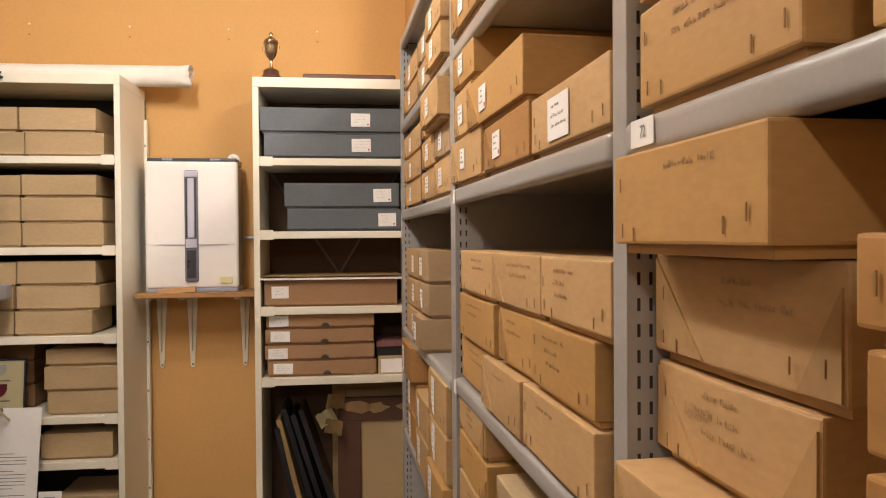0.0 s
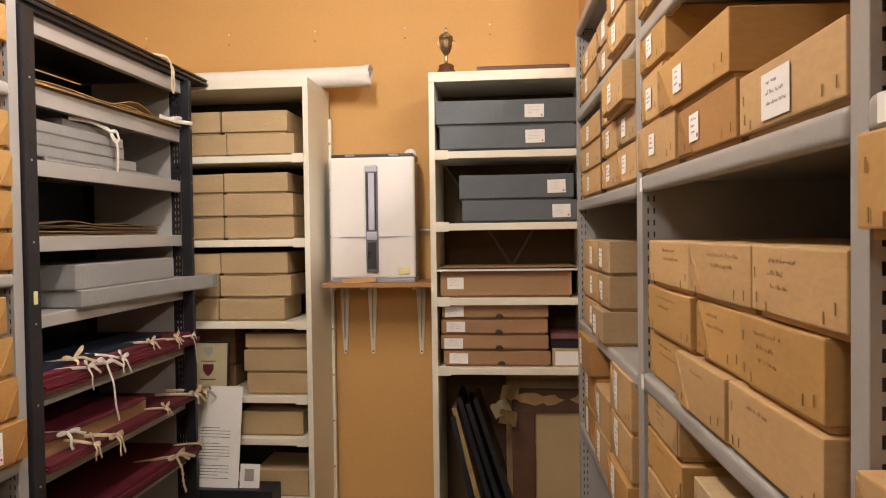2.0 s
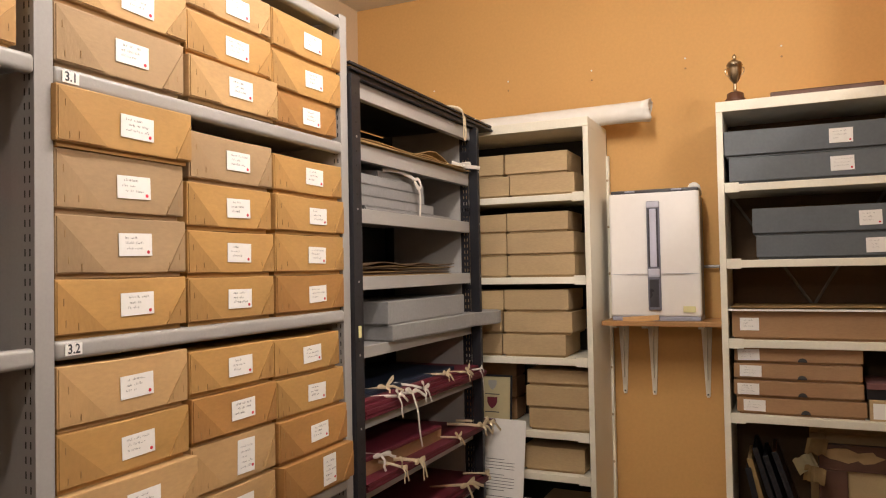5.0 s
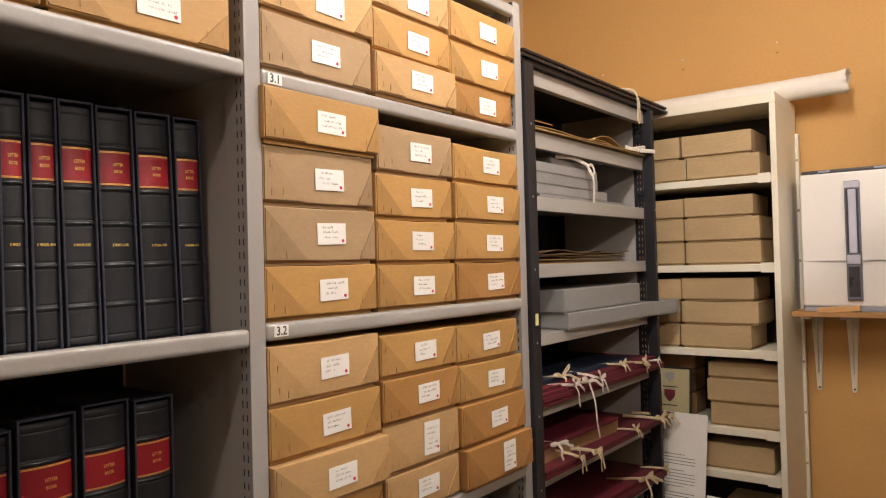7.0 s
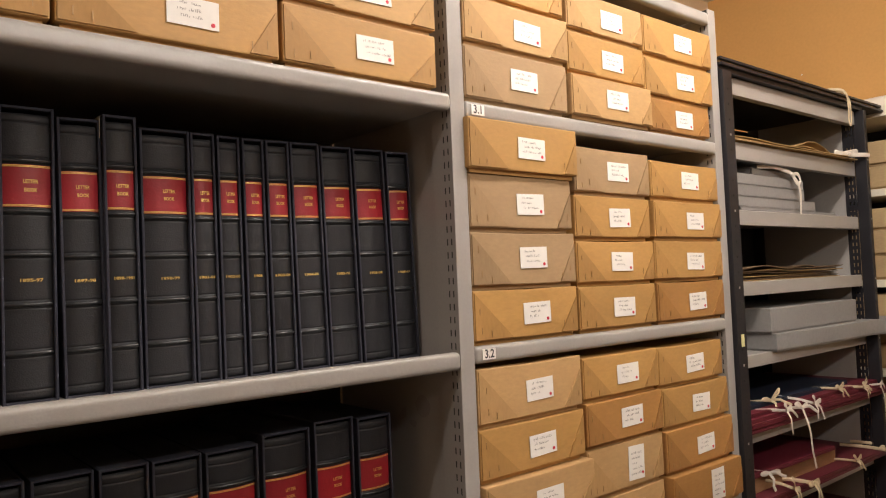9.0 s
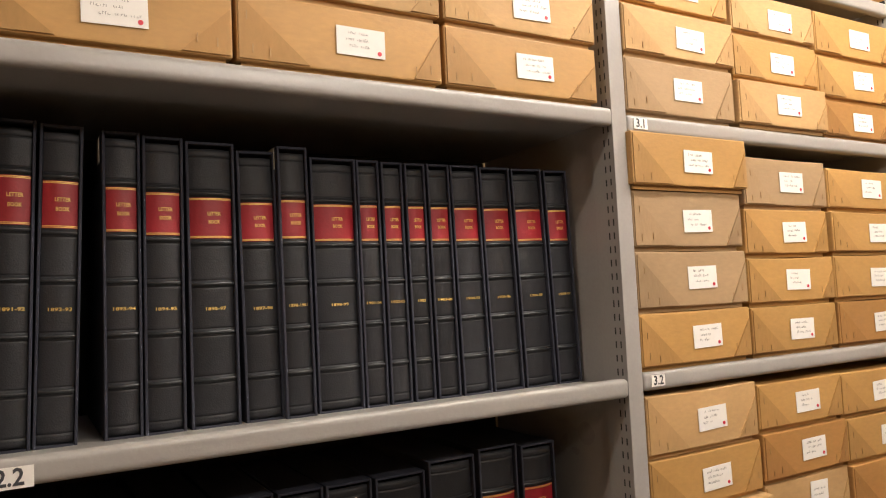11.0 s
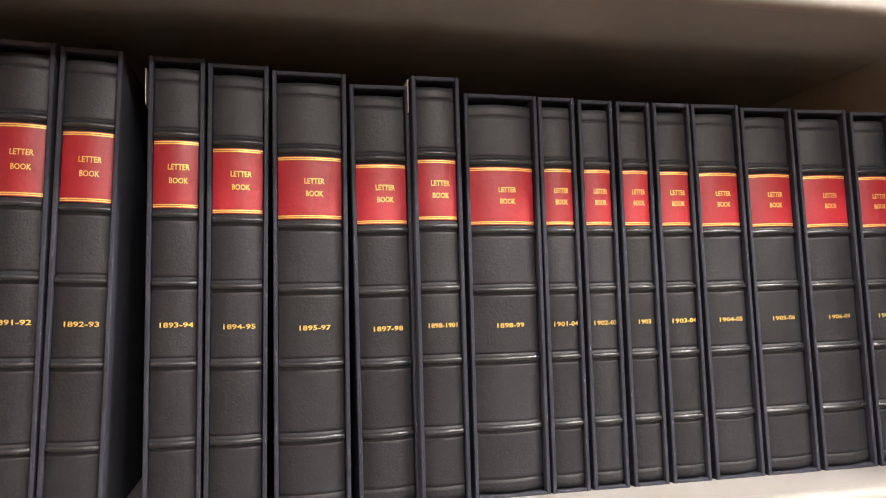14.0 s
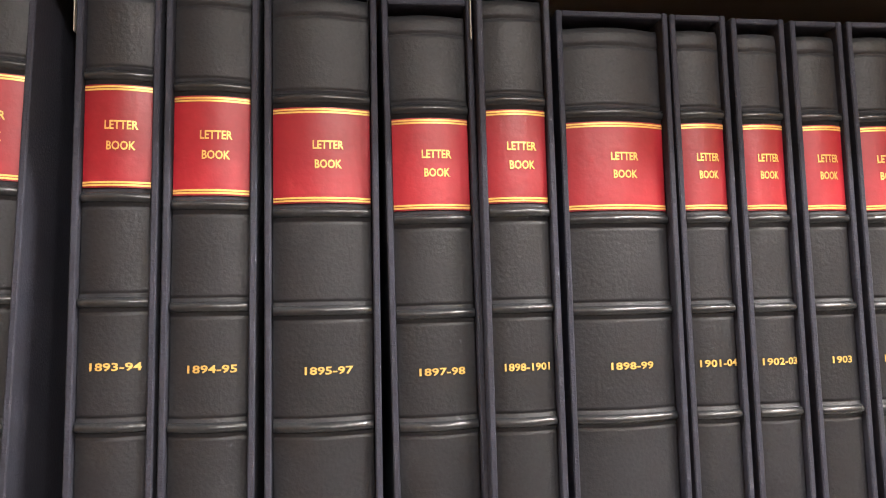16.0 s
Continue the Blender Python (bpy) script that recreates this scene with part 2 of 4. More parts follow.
# ---- the room ----
structure("floor", block(-2.37, 3.2, -5.0, 3.0, -0.1, 0.0), FLOOR, "grey vinyl floor", "floor")
structure("ceiling", block(-2.37, 3.2, -5.0, 3.0, 2.945, 3.05), CEILING, "plain white ceiling", "ceiling")
structure("wall_north", block(-2.5, 3.35, 3.0, 3.15, -0.1, 3.05), WALL, "ochre painted end wall with screw holes")
structure("wall_west", block(-2.5, -2.37, -5.0, 3.0, -0.1, 3.05), PALE_WALL, "pale cream painted side wall")
structure("wall_east", block(3.2, 3.35, -5.0, 3.0, -0.1, 3.05), WALL, "ochre painted side wall")
structure("wall_south", block(-2.5, 3.35, -5.15, -5.0, -0.1, 3.05), WALL, "ochre painted wall")
structure("wall_pier", block(0.2, 1.1, 2.345, 3.0, 0.0, 2.945), WALL, "ochre painted pier beside the cabinet")


def ceiling_light(x, y):
    t = thing("ceiling_light", "white fluorescent ceiling light with a diffuser", "ceiling light", pose(x, y, 2.86), "ceiling lights")
    part("frame", block(-0.14, 0.14, -0.65, 0.65, 0.01, 0.085, 0.004), WHITE_PLASTIC, t)
    part("diffuser", block(-0.115, 0.115, -0.62, 0.62, -0.004, 0.01), GLOW, t, "glowing diffuser")


for lx, ly, power in LAMPS:
    ceiling_light(lx, ly)


def wall_screw(x, z):
    t = thing("wall_screw", "small brass screw head in the wall", "screw", pose(x, 3.0, z), "screws in the end wall")
    bm = bmesh.new()
    bmesh.ops.create_uvsphere(bm, u_segments=8, v_segments=6, radius=0.0045, matrix=Matrix.Diagonal((1, 0.5, 1, 1)))
    part("head", bm, PAPER if z > 2.4 else STAPLE, t)


for x in (-1.481, -1.052, -0.616, -0.213, -1.9):
    wall_screw(x, 2.437), wall_screw(x, 2.39)


# ---- steel shelving ----
def slotted_plate(depth, z0, z1, flip, pitch=0.0262):
    """A plate in y and z with two columns of slots."""
    bm = bmesh.new()
    cols = [0.0, 0.009, 0.0125, 0.022, 0.0255, depth]
    n = int((z1 - z0) / pitch)
    for i in range(n):
        rows = [z0 + i * pitch, z0 + i * pitch + 0.006, z0 + i * pitch + 0.019, z0 + (i + 1) * pitch]
        for r in range(3):
            for c in range(5):
                if r == 1 and c in (1, 3):
                    continue
                q = [(0, cols[c], rows[r]), (0, cols[c + 1], rows[r]), (0, cols[c + 1], rows[r + 1]), (0, cols[c], rows[r + 1])]
                bm.faces.new([bm.verts.new(p) for p in (q if flip else q[::-1])])
    return bm


def upright(parent, u0, u1, top, depth, faces):
    """A post with a plain front, slotted sides and a sheet behind it."""
    # a solid block behind the slots, the hollow's shade put into its colour
    part("upright", block(u0 + 0.004, u1 - 0.004, 0.004, 0.06, 0, top), SHADOW_STEEL, parent, "near-black block coloured as the shade inside the post")
    part("upright_front", block(u0, u1, 0.0, 0.004, 0, top, 0.0015), GREY_STEEL, parent)
    for side in faces:
        u = u0 if side < 0 else u1
        part("slotted_side", slotted_plate(0.06, 0.0, top, side > 0), GREY_STEEL, parent, m=pose(u, 0.002, 0))
    part("side_panel", block(u0 + 0.006, u1 - 0.006, 0.06, depth, 0, top), GREY_STEEL, parent)
    part("rear_lip", block(u0 + 0.001, u1 - 0.001, 0.06, 0.066, 0, top), GREY_STEEL, parent)


def shelf(parent, u0, u1, z_top, depth, lip=0.036, front=-0.004, mat=None, bevel=0.0115, sink=0.0):
    mat = mat or GREY_STEEL
    part("shelf_lip", block(u0, u1, front, front + 0.024, z_top - lip, z_top, bevel, 5), mat, parent, smooth=bevel > 0.01)
    part("shelf_plate", block(u0 + 0.002, u1 - 0.002, front + 0.012, depth, z_top - sink - 0.012, z_top - sink - 0.0005), mat, parent)


def shelf_card(frame_m, u, z, w, h, text, label, front):
    t = thing("shelf_label", label, "label", frame_m @ pose(u, front, z), "shelf labels")
    part("card", block(-w / 2, w / 2, -0.0012, 0, -h / 2, h / 2), PAPER, t)
    if text:
        part("number", words(text, h * 1.12, 0.9), INK, t, "black printed number", m=pose(0, -0.0018, 0))


def bay(frame_m, u0, u1, top, depth, shelves, label, posts, group, back=True, sink=0.0):
    t = thing("shelving_bay", label, "shelving", frame_m, group)
    for p0, p1, faces in posts:
        upright(t, p0, p1, top, depth, faces)
    for z in shelves:
        shelf(t, u0, u1, z, depth, sink=sink)
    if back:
        # added sheet standing in for the unlit depth behind the shelves
        part("back_panel", block(u0, u1, depth, depth + 0.004, 0.02, top), SHADE_BACK, t)
    return t


bay(LEFT, 0.380, 1.343, 2.268, 0.46, (0.43, 0.872, 1.371, 1.876, 2.255), "grey enamelled steel shelving bay filled with cardboard boxes", ((0.342, 0.380, (-1, 1)), (1.343, 1.381, (-1, 1))), "archive shelving")
bay(LEFT, -0.80, 0.342, 2.268, 0.46, (0.372, 0.823, 1.364, 1.885, 2.255), "grey enamelled steel shelving bay holding rows of bound books", ((-0.845, -0.80, (1,)),), "archive shelving", sink=0.014)
bay(RIGHT, -1.07, -0.02, 2.215, 0.5, (0.33, 0.752, 1.136, 1.573, 1.90, 2.215), "grey enamelled steel shelving bay beside the end wall", ((-1.11, -1.07, (-1, 1)),), "archive shelving")
bay(RIGHT, 0.038, 0.957, 2.215, 0.5, (0.33, 0.752, 1.150, 1.581, 1.905, 2.215), "grey enamelled steel shelving bay stacked with cardboard boxes", ((-0.02, 0.038, (-1, 1)),), "archive shelving")
bay(RIGHT, 0.992, 1.99, 2.215, 0.5, (0.33, 0.752, 1.150, 1.583, 1.98, 2.215), "grey enamelled steel shelving bay with deep cardboard boxes", ((0.957, 0.992, (-1, 1)), (1.99, 2.03, (-1, 1))), "archive shelving")
shelf_card(LEFT, 0.412, 1.858, 0.036, 0.022, "3.1", "white shelf number card reading 3.1", -0.005)
shelf_card(LEFT, 0.415, 1.354, 0.036, 0.022, "3.2", "white shelf number card reading 3.2", -0.005)
shelf_card(LEFT, -0.667, 1.341, 0.052, 0.026, "2.2", "white shelf number card reading 2.2", -0.005)
shelf_card(RIGHT, 1.041, 1.567, 0.048, 0.026, "", "white shelf card with a pencilled 72", -0.005)
number = thing("card_number", "faint handwritten 72 on a shelf card", "writing", RIGHT @ pose(1.044, -0.0068, 1.567))
part("number", words("72", 0.016, 0.75), BOARD["grey"], number)
shelf_card(RIGHT, 0.055, 1.562, 0.022, 0.03, "", "blank white shelf card", -0.005)
shelf_card(RIGHT, 0.055, 1.132, 0.025, 0.03, "", "blank white shelf card", -0.005)


# ---- cardboard boxes ----
def scribble(parent, rng, u0, z0, width, lines, step, mat, front, name="handwriting", tall=0.004):
    """Unreadable writing as short bars."""
    bm = bmesh.new()
    for i in range(lines):
        u = u0 + rng.uniform(0, 0.2) * width
        end = u0 + width * rng.uniform(0.5, 1.0)
        while u < end:
            for letter in range(rng.randint(2, 6)):
                z, h, w = z0 - i * step + rng.uniform(-0.1, 0.1) * tall, tall * rng.uniform(0.3, 0.75), tall * rng.uniform(0.25, 0.5)
                block(u, u + 0.0007, front - 0.0004, front, z, z + h, bm=bm)
                if rng.random() < 0.7:
                    zz = z + h * rng.choice((0.0, 0.5, 0.9))
                    block(u, u + w, front - 0.0004, front, zz, zz + 0.0007, bm=bm)
                if rng.random() < 0.4:
                    block(u + w, u + w + 0.0007, front - 0.0004, front, z, z + h * 0.6, bm=bm)
                u += w + 0.0012
            u += tall * rng.uniform(0.4, 0.9)
    part(name, bm, mat, parent)


STAPLE_MESH = []


def staple(parent, u, z, front):
    if not STAPLE_MESH:
        bm = block(-0.0008, 0.0008, -0.0009, 0.0, -0.0065, 0.0065)
        me = bpy.data.meshes.new("staple")
        bm.to_mesh(me)
        bm.free()
        me.materials.append(STAPLE)
        STAPLE_MESH.append(me)
    ob = new("staple", STAPLE_MESH[0])
    ob.parent = parent
    ob.matrix_basis = pose(u, front, z)


BOX_COUNT = [0]
COLOUR_WORDS = {"tan": "pale tan", "ochre": "ochre brown", "rust": "rust brown", "drab": "greyish brown", "buff": "buff", "kraft": "dark kraft", "slate": "slate grey", "grey": "light grey"}


def archive_box(frame_m, u0, u1, z0, z1, front=0.0, mat="ochre", depth=0.36, tag=None, flaps="lr", staples=True, writing=False, yaw=None, group="archive boxes"):
    """A stapled cardboard box. tag: (place across the front 0 to 1, width, height, red dot)."""
    BOX_COUNT[0] += 1
    rng = random.Random(BOX_COUNT[0] * 7 + 3)
    w, h = u1 - u0, z1 - z0
    yaw = rng.uniform(-0.5, 0.5) if yaw is None else yaw
    name = COLOUR_WORDS[mat] + (" cardboard archive box" if mat not in ("slate", "grey") else " board storage box")
    name += " with a white paper label" if tag else (" with pencil writing on its front" if writing else " with plain front")
    t = thing("archive_box", name, "box", frame_m @ pose((u0 + u1) / 2, front, z0, 0, 0, yaw), group)
    m = BOARD[mat]
    bm = block(-w / 2, w / 2, 0, depth, 0.009, h - 0.0008, 0.0028, 2)
    bmesh.ops.bisect_plane(bm, geom=bm.verts[:] + bm.edges[:] + bm.faces[:], plane_co=(0, 0, 0), plane_no=(1, 0, 0))
    sag = rng.uniform(0.0, 0.003)
    for v in bm.verts:
        k = 1 - (2 * v.co.x / w) ** 2
        if v.co.z > h * 0.7:
            v.co.z -= sag * k
        if v.co.y < depth * 0.1:
            v.co.y -= 0.0012 * k
    part("lid", bm, m, t)
    part("tray", block(-w / 2 + 0.008, w / 2 - 0.008, 0.010, depth - 0.004, 0, 0.009), m, t)
    f = 0.0018
    hh = h - 0.006
    for side in (-1, 1):
        if "lr"[side > 0] not in flaps:
            continue
        # a long fold on one end of the front, a short steep one on the other
        run, high = (min(hh * rng.uniform(0.9, 1.1), w * 0.33), hh) if side < 0 else (w * rng.uniform(0.13, 0.2), hh * rng.uniform(0.7, 0.95))
        e, bulge = side * (w / 2 - 0.003), rng.uniform(0.003, 0.0045)
        bm = bmesh.new()
        outer = [bm.verts.new(p) for p in ((e, -0.0024, high), (e, -0.0024, 0.012), (e - side * run, -bulge, 0.012))]
        inner = [bm.verts.new((v.co.x, 0.001, v.co.z)) for v in outer]
        bm.faces.new(outer)
        bm.faces.new(inner[::-1])
        for i in range(3):
            bm.faces.new((outer[i], inner[i], inner[(i + 1) % 3], outer[(i + 1) % 3]))
        bmesh.ops.recalc_face_normals(bm, faces=bm.faces)
        part("corner_flap", bm, FOLD[mat] if mat in FOLD else m, t)
    if staples:
        for su, sz in ((-w / 2 + 0.018, h * 0.66), (-w / 2 + 0.022, h * 0.24), (-w / 2 + 0.05, h * 0.22), (w / 2 - 0.018, h * 0.3), (w / 2 - 0.05, h * 0.24)):
            staple(t, su + rng.uniform(-0.004, 0.004), sz + rng.uniform(-0.006, 0.006), -0.0014 if not flaps else -0.0036 if abs(su) < w / 2 - 0.03 else -0.0026)
    if tag:
        at, tw, th, dot = tag
        c = -w / 2 + at * w + rng.uniform(-0.006, 0.006)
        zc = h * 0.52 + rng.uniform(-0.004, 0.004)
        card = part("label", block(-tw / 2, tw / 2, -0.0006, 0, -th / 2, th / 2), PAPER, t, "white paper label", m=pose(c, -0.0026, zc, 0, rng.uniform(-2, 2), 0))
        scribble(card, rng, -tw * 0.36, th * 0.26, tw * 0.62, 3 if th < 0.06 else 5, th * (0.23 if th < 0.06 else 0.15), LABEL_INK, -0.0006, "writing", 0.0065)
        if dot:
            bm = bmesh.new()
            bmesh.ops.create_cone(bm, cap_ends=True, segments=14, radius1=0.0036, radius2=0.0036, depth=0.0006, matrix=pose(tw * 0.38, -0.0009, -th * 0.33, 90))
            part("red_dot", bm, RED_DOT, card, "red sticker dot")
    if writing:
        scribble(t, rng, -w * rng.uniform(0.1, 0.3), h * 0.78, w * rng.uniform(0.3, 0.5), rng.choice((1, 2, 3)), h * 0.17, PENCIL, -0.0014 if not flaps else -0.0020, "handwriting", 0.008)
    return t


def column(frame_m, u0, u1, base, rows, **kw):
    """Boxes stacked from the base up: (height, front, colour, left shift, right shift)."""
    z = base
    tall = kw.pop("tall", None)
    for i, (h, front, mat, a, b) in enumerate(rows):
        tag = {"tag": TALL} if i == tall else {}
        archive_box(frame_m, u0 + a, u1 + b, z, z + h, front, mat, **{**kw, **tag})
        z += h


TAG = (0.56, 0.084, 0.046, True)
TALL = (0.60, 0.062, 0.082, True)
# bay 3, upper shelf
column(LEFT, 0.382, 0.700, 1.876, ((0.120, 0.0, "drab", 0, 0.002), (0.107, -0.004, "tan", 0, 0.008), (0.105, 0.0, "ochre", 0, 0)), tag=TAG)
column(LEFT, 0.710, 1.010, 1.876, ((0.107, -0.010, "tan", 0, 0.012), (0.105, 0.0, "ochre", 0, 0.002), (0.1, 0.0, "tan", 0.004, 0)), tag=TAG)
column(LEFT, 1.018, 1.342, 1.876, ((0.094, 0.004, "rust", 0.018, -0.018), (0.108, 0.0, "ochre", -0.002, -0.002), (0.110, 0.0, "ochre", 0, 0)), tag=TAG)
# bay 3, middle shelf
column(LEFT, 0.382, 0.702, 1.371, ((0.113, 0.0, "ochre", 0, 0), (0.121, 0.0, "drab", 0, 0), (0.122, 0.0, "drab", 0, -0.006), (0.115, -0.014, "ochre", -0.007, 0.008)), tag=TAG)
column(LEFT, 0.710, 1.009, 1.371, ((0.109, 0.0, "ochre", 0, 0.002), (0.108, 0.0, "ochre", 0, 0.002), (0.108, 0.0, "ochre", -0.002, -0.005), (0.116, 0.0, "drab", 0.006, 0)), tag=TAG)
column(LEFT, 1.018, 1.344, 1.371, ((0.109, 0.0, "rust", 0.004, 0), (0.110, 0.0, "ochre", 0, 0.002), (0.106, -0.004, "ochre", 0, 0.002), (0.105, 0.0, "ochre", -0.002, -0.003)), tag=TAG)
# bay 3, lower shelf
column(LEFT, 0.383, 0.708, 0.872, ((0.108, 0.0, "ochre", 0, 0), (0.110, -0.016, "tan", 0, 0.008), (0.112, 0.0, "ochre", 0, 0), (0.123, 0.0, "tan", 0, -0.002)), tag=TAG)
column(LEFT, 0.714, 1.008, 0.872, ((0.111, 0.0, "tan", 0.004, 0), (0.119, 0.0, "tan", 0, 0), (0.108, -0.004, "rust", 0, 0.002), (0.105, 0.0, "ochre", -0.002, -0.005)), tag=TAG, tall=1)
column(LEFT, 1.018, 1.334, 0.872, ((0.112, -0.022, "rust", 0, 0.014), (0.114, -0.006, "rust", 0, 0.008), (0.108, 0.0, "ochre", 0, 0), (0.107, 0.0, "ochre", -0.012, -0.022)), tag=TAG, tall=0)
column(LEFT, 0.42, 0.80, 0.43, ((0.17, 0.02, "grey", 0, 0), (0.17, 0.02, "grey", 0, 0)), flaps="", staples=False)
column(LEFT, 0.86, 1.30, 0.43, ((0.17, 0.02, "grey", 0, 0), (0.17, 0.02, "grey", 0, 0)), flaps="", staples=False)
# bay 2, boxes above the books
for a, b in ((-0.73, -0.383), (-0.377, -0.031), (-0.024, 0.316)):
    column(LEFT, a, b, 1.8855, ((0.114, 0.008, "ochre", 0, 0), (0.11, 0.006, "tan", 0, 0), (0.105, 0.006, "ochre", 0, 0)), tag=TAG)

# right-hand shelving, middle bay
column(RIGHT, 0.042, 0.335, 1.581, ((0.103, -0.004, "tan", -0.02, 0), (0.108, 0.002, "tan", -0.02, -0.115), (0.1, 0.0, "ochre", -0.01, -0.085)), tag=(0.45, 0.05, 0.042, False), flaps="l")
column(RIGHT, 0.343, 0.645, 1.581, ((0.092, 0.0, "rust", 0, 0), (0.100, -0.008, "ochre", -0.108, -0.012)), tag=(0.35, 0.055, 0.045, True), flaps="l")
archive_box(RIGHT, 0.652, 0.952, 1.581, 1.668, 0.0, "tan", tag=(0.46, 0.085, 0.056, False), flaps="")
column(RIGHT, 0.06, 0.36, 1.150, ((0.100, 0.01, "ochre", 0, -0.03), (0.1, 0.0, "ochre", 0.03, 0.05), (0.093, 0.0, "tan", 0.045, 0.042)), flaps="", writing=True)
column(RIGHT, 0.35, 0.645, 1.150, ((0.100, -0.006, "tan", -0.012, -0.04), (0.1, 0.006, "ochre", 0.085, 0.0), (0.094, 0.0, "tan", 0.06, 0.048)), flaps="l", writing=True)
column(RIGHT, 0.614, 0.912, 1.150, ((0.101, -0.004, "tan", 0, 0), (0.101, 0.0, "ochre", 0.036, -0.008), (0.092, 0.0, "tan", 0.084, 0.04)), flaps="", writing=True)
column(RIGHT, 0.07, 0.335, 0.752, ((0.1, 0.0, "tan", 0, 0), (0.1, 0.0, "tan", 0, 0), (0.09, 0.0, "ochre", 0, 0.02), (0.085, 0.0, "tan", 0, 0)), flaps="r", writing=True)
column(RIGHT, 0.43, 0.72, 0.752, ((0.1, 0.0, "tan", 0, 0), (0.11, 0.0, "buff", 0, 0), (0.09, 0.0, "buff", 0, 0)), flaps="", writing=True)
column(RIGHT, 0.06, 0.33, 1.905, ((0.1, -0.01, "ochre", 0, 0), (0.1, 0.0, "tan", 0, 0)), tag=(0.45, 0.05, 0.042, False), flaps="l")
column(RIGHT, 0.36, 0.66, 1.905, ((0.1, 0.0, "ochre", 0, 0), (0.1, 0.0, "tan", 0, 0)), tag=(0.45, 0.05, 0.042, False), flaps="l")
# near bay
column(RIGHT, 0.998, 1.255, 1.150, ((0.102, -0.02, "tan", 0.01, 0.018), (0.096, 0.03, "tan", 0, -0.01), (0.106, 0.03, "tan", 0, 0.012)), flaps="lr", writing=True)
archive_box(RIGHT, 1.010, 1.258, 1.454, 1.547, -0.02, "ochre", flaps="", writing=True, yaw=0)
mark = thing("box_mark", "pencilled shelf mark on a box front", "writing", RIGHT @ pose(1.08, 0.0272, 1.312, 0, 0, 0))
part("letters", words("L-75/1-7", 0.016, 0.8), PENCIL, mark)
column(RIGHT, 1.357, 1.65, 1.150, ((0.1, -0.03, "tan", 0, 0), (0.1, -0.03, "rust", 0, 0), (0.063, -0.03, "rust", 0, 0), (0.059, -0.03, "rust", -0.008, 0)), flaps="")
column(RIGHT, 1.022, 1.265, 1.583, ((0.1, 0.0, "ochre", 0, 0), (0.1, 0.0, "tan", 0, 0)), flaps="", writing=True)
column(RIGHT, 1.30, 1.60, 1.583, ((0.1, 0.02, "ochre", 0, 0), (0.1, 0.02, "tan", 0, 0)), flaps="")
# far bay
SLIP = (0.42, 0.05, 0.045, False)
column(RIGHT, -0.96, -0.60, 1.90, ((0.085, 0.0, "tan", 0, 0), (0.085, 0.0, "tan", 0.02, 0)), tag=SLIP, flaps="l")
column(RIGHT, -0.59, -0.27, 1.90, ((0.09, 0.0, "drab", 0, 0), (0.085, 0.0, "drab", 0, 0)), tag=SLIP, flaps="l")
column(RIGHT, -0.28, -0.03, 1.90, ((0.085, -0.02, "tan", 0, 0), (0.085, -0.02, "tan", 0, 0)), tag=SLIP, flaps="l")
column(RIGHT, -0.97, -0.55, 1.573, ((0.085, 0.0, "tan", 0, 0), (0.085, 0.0, "tan", 0, 0), (0.085, 0.0, "tan", 0, 0)), tag=SLIP, flaps="l")
column(RIGHT, -0.50, -0.25, 1.573, ((0.09, 0.0, "tan", 0, 0), (0.09, 0.0, "tan", 0, 0), (0.07, 0.0, "tan", 0, 0)), tag=SLIP, flaps="l")
column(RIGHT, -0.26, -0.025, 1.573, ((0.095, 0.0, "tan", 0, 0), (0.085, 0.0, "drab", 0, 0), (0.1, -0.03, "tan", -0.05, 0)), tag=SLIP, flaps="l")
column(RIGHT, -0.95, -0.60, 1.136, ((0.099, 0.0, "tan", 0, 0), (0.099, 0.0, "tan", 0, 0), (0.099, 0.0, "tan", 0, 0)), tag=(0.6, 0.05, 0.055, False), flaps="")
column(RIGHT, -0.59, -0.40, 1.136, ((0.099, -0.02, "drab", 0, 0), (0.099, 0.0, "drab", 0, 0), (0.099, 0.0, "drab", 0, 0)), tag=(0.3, 0.05, 0.055, False), flaps="l")
column(RIGHT, -0.95, -0.66, 0.752, ((0.12, 0.0, "rust", 0, 0), (0.12, 0.0, "rust", 0, 0), (0.12, -0.02, "rust", 0, 0)), tag=(0.3, 0.05, 0.085, False), flaps="")
column(RIGHT, -0.62, -0.36, 0.752, ((0.12, -0.01, "tan", 0, 0), (0.12, -0.01, "tan", 0, 0)), tag=(0.3, 0.05, 0.085, False), flaps="l")
column(RIGHT, -0.33, -0.05, 0.752, ((0.11, -0.02, "ochre", 0, 0), (0.12, -0.01, "tan", 0, 0), (0.13, -0.01, "tan", 0, 0)), tag=(0.3, 0.05, 0.095, False), flaps="l")
divider = thing("file_divider", "dark navy board standing between box stacks", "divider", RIGHT @ pose(-0.525, 0.0, 1.573))
part("board", block(-0.012, 0.012, 0, 0.3, 0, 0.27, 0.001), NAVY_BOARD, divider)

# ---- bound books in slipcases ----
def spine_push(x, w):
    return -0.10 * w * (1 - (2 * x / w) ** 2)


def on_spine(bm, w, lift):
    for v in bm.verts:
        v.co.y += spine_push(v.co.x, w) - lift
    return bm


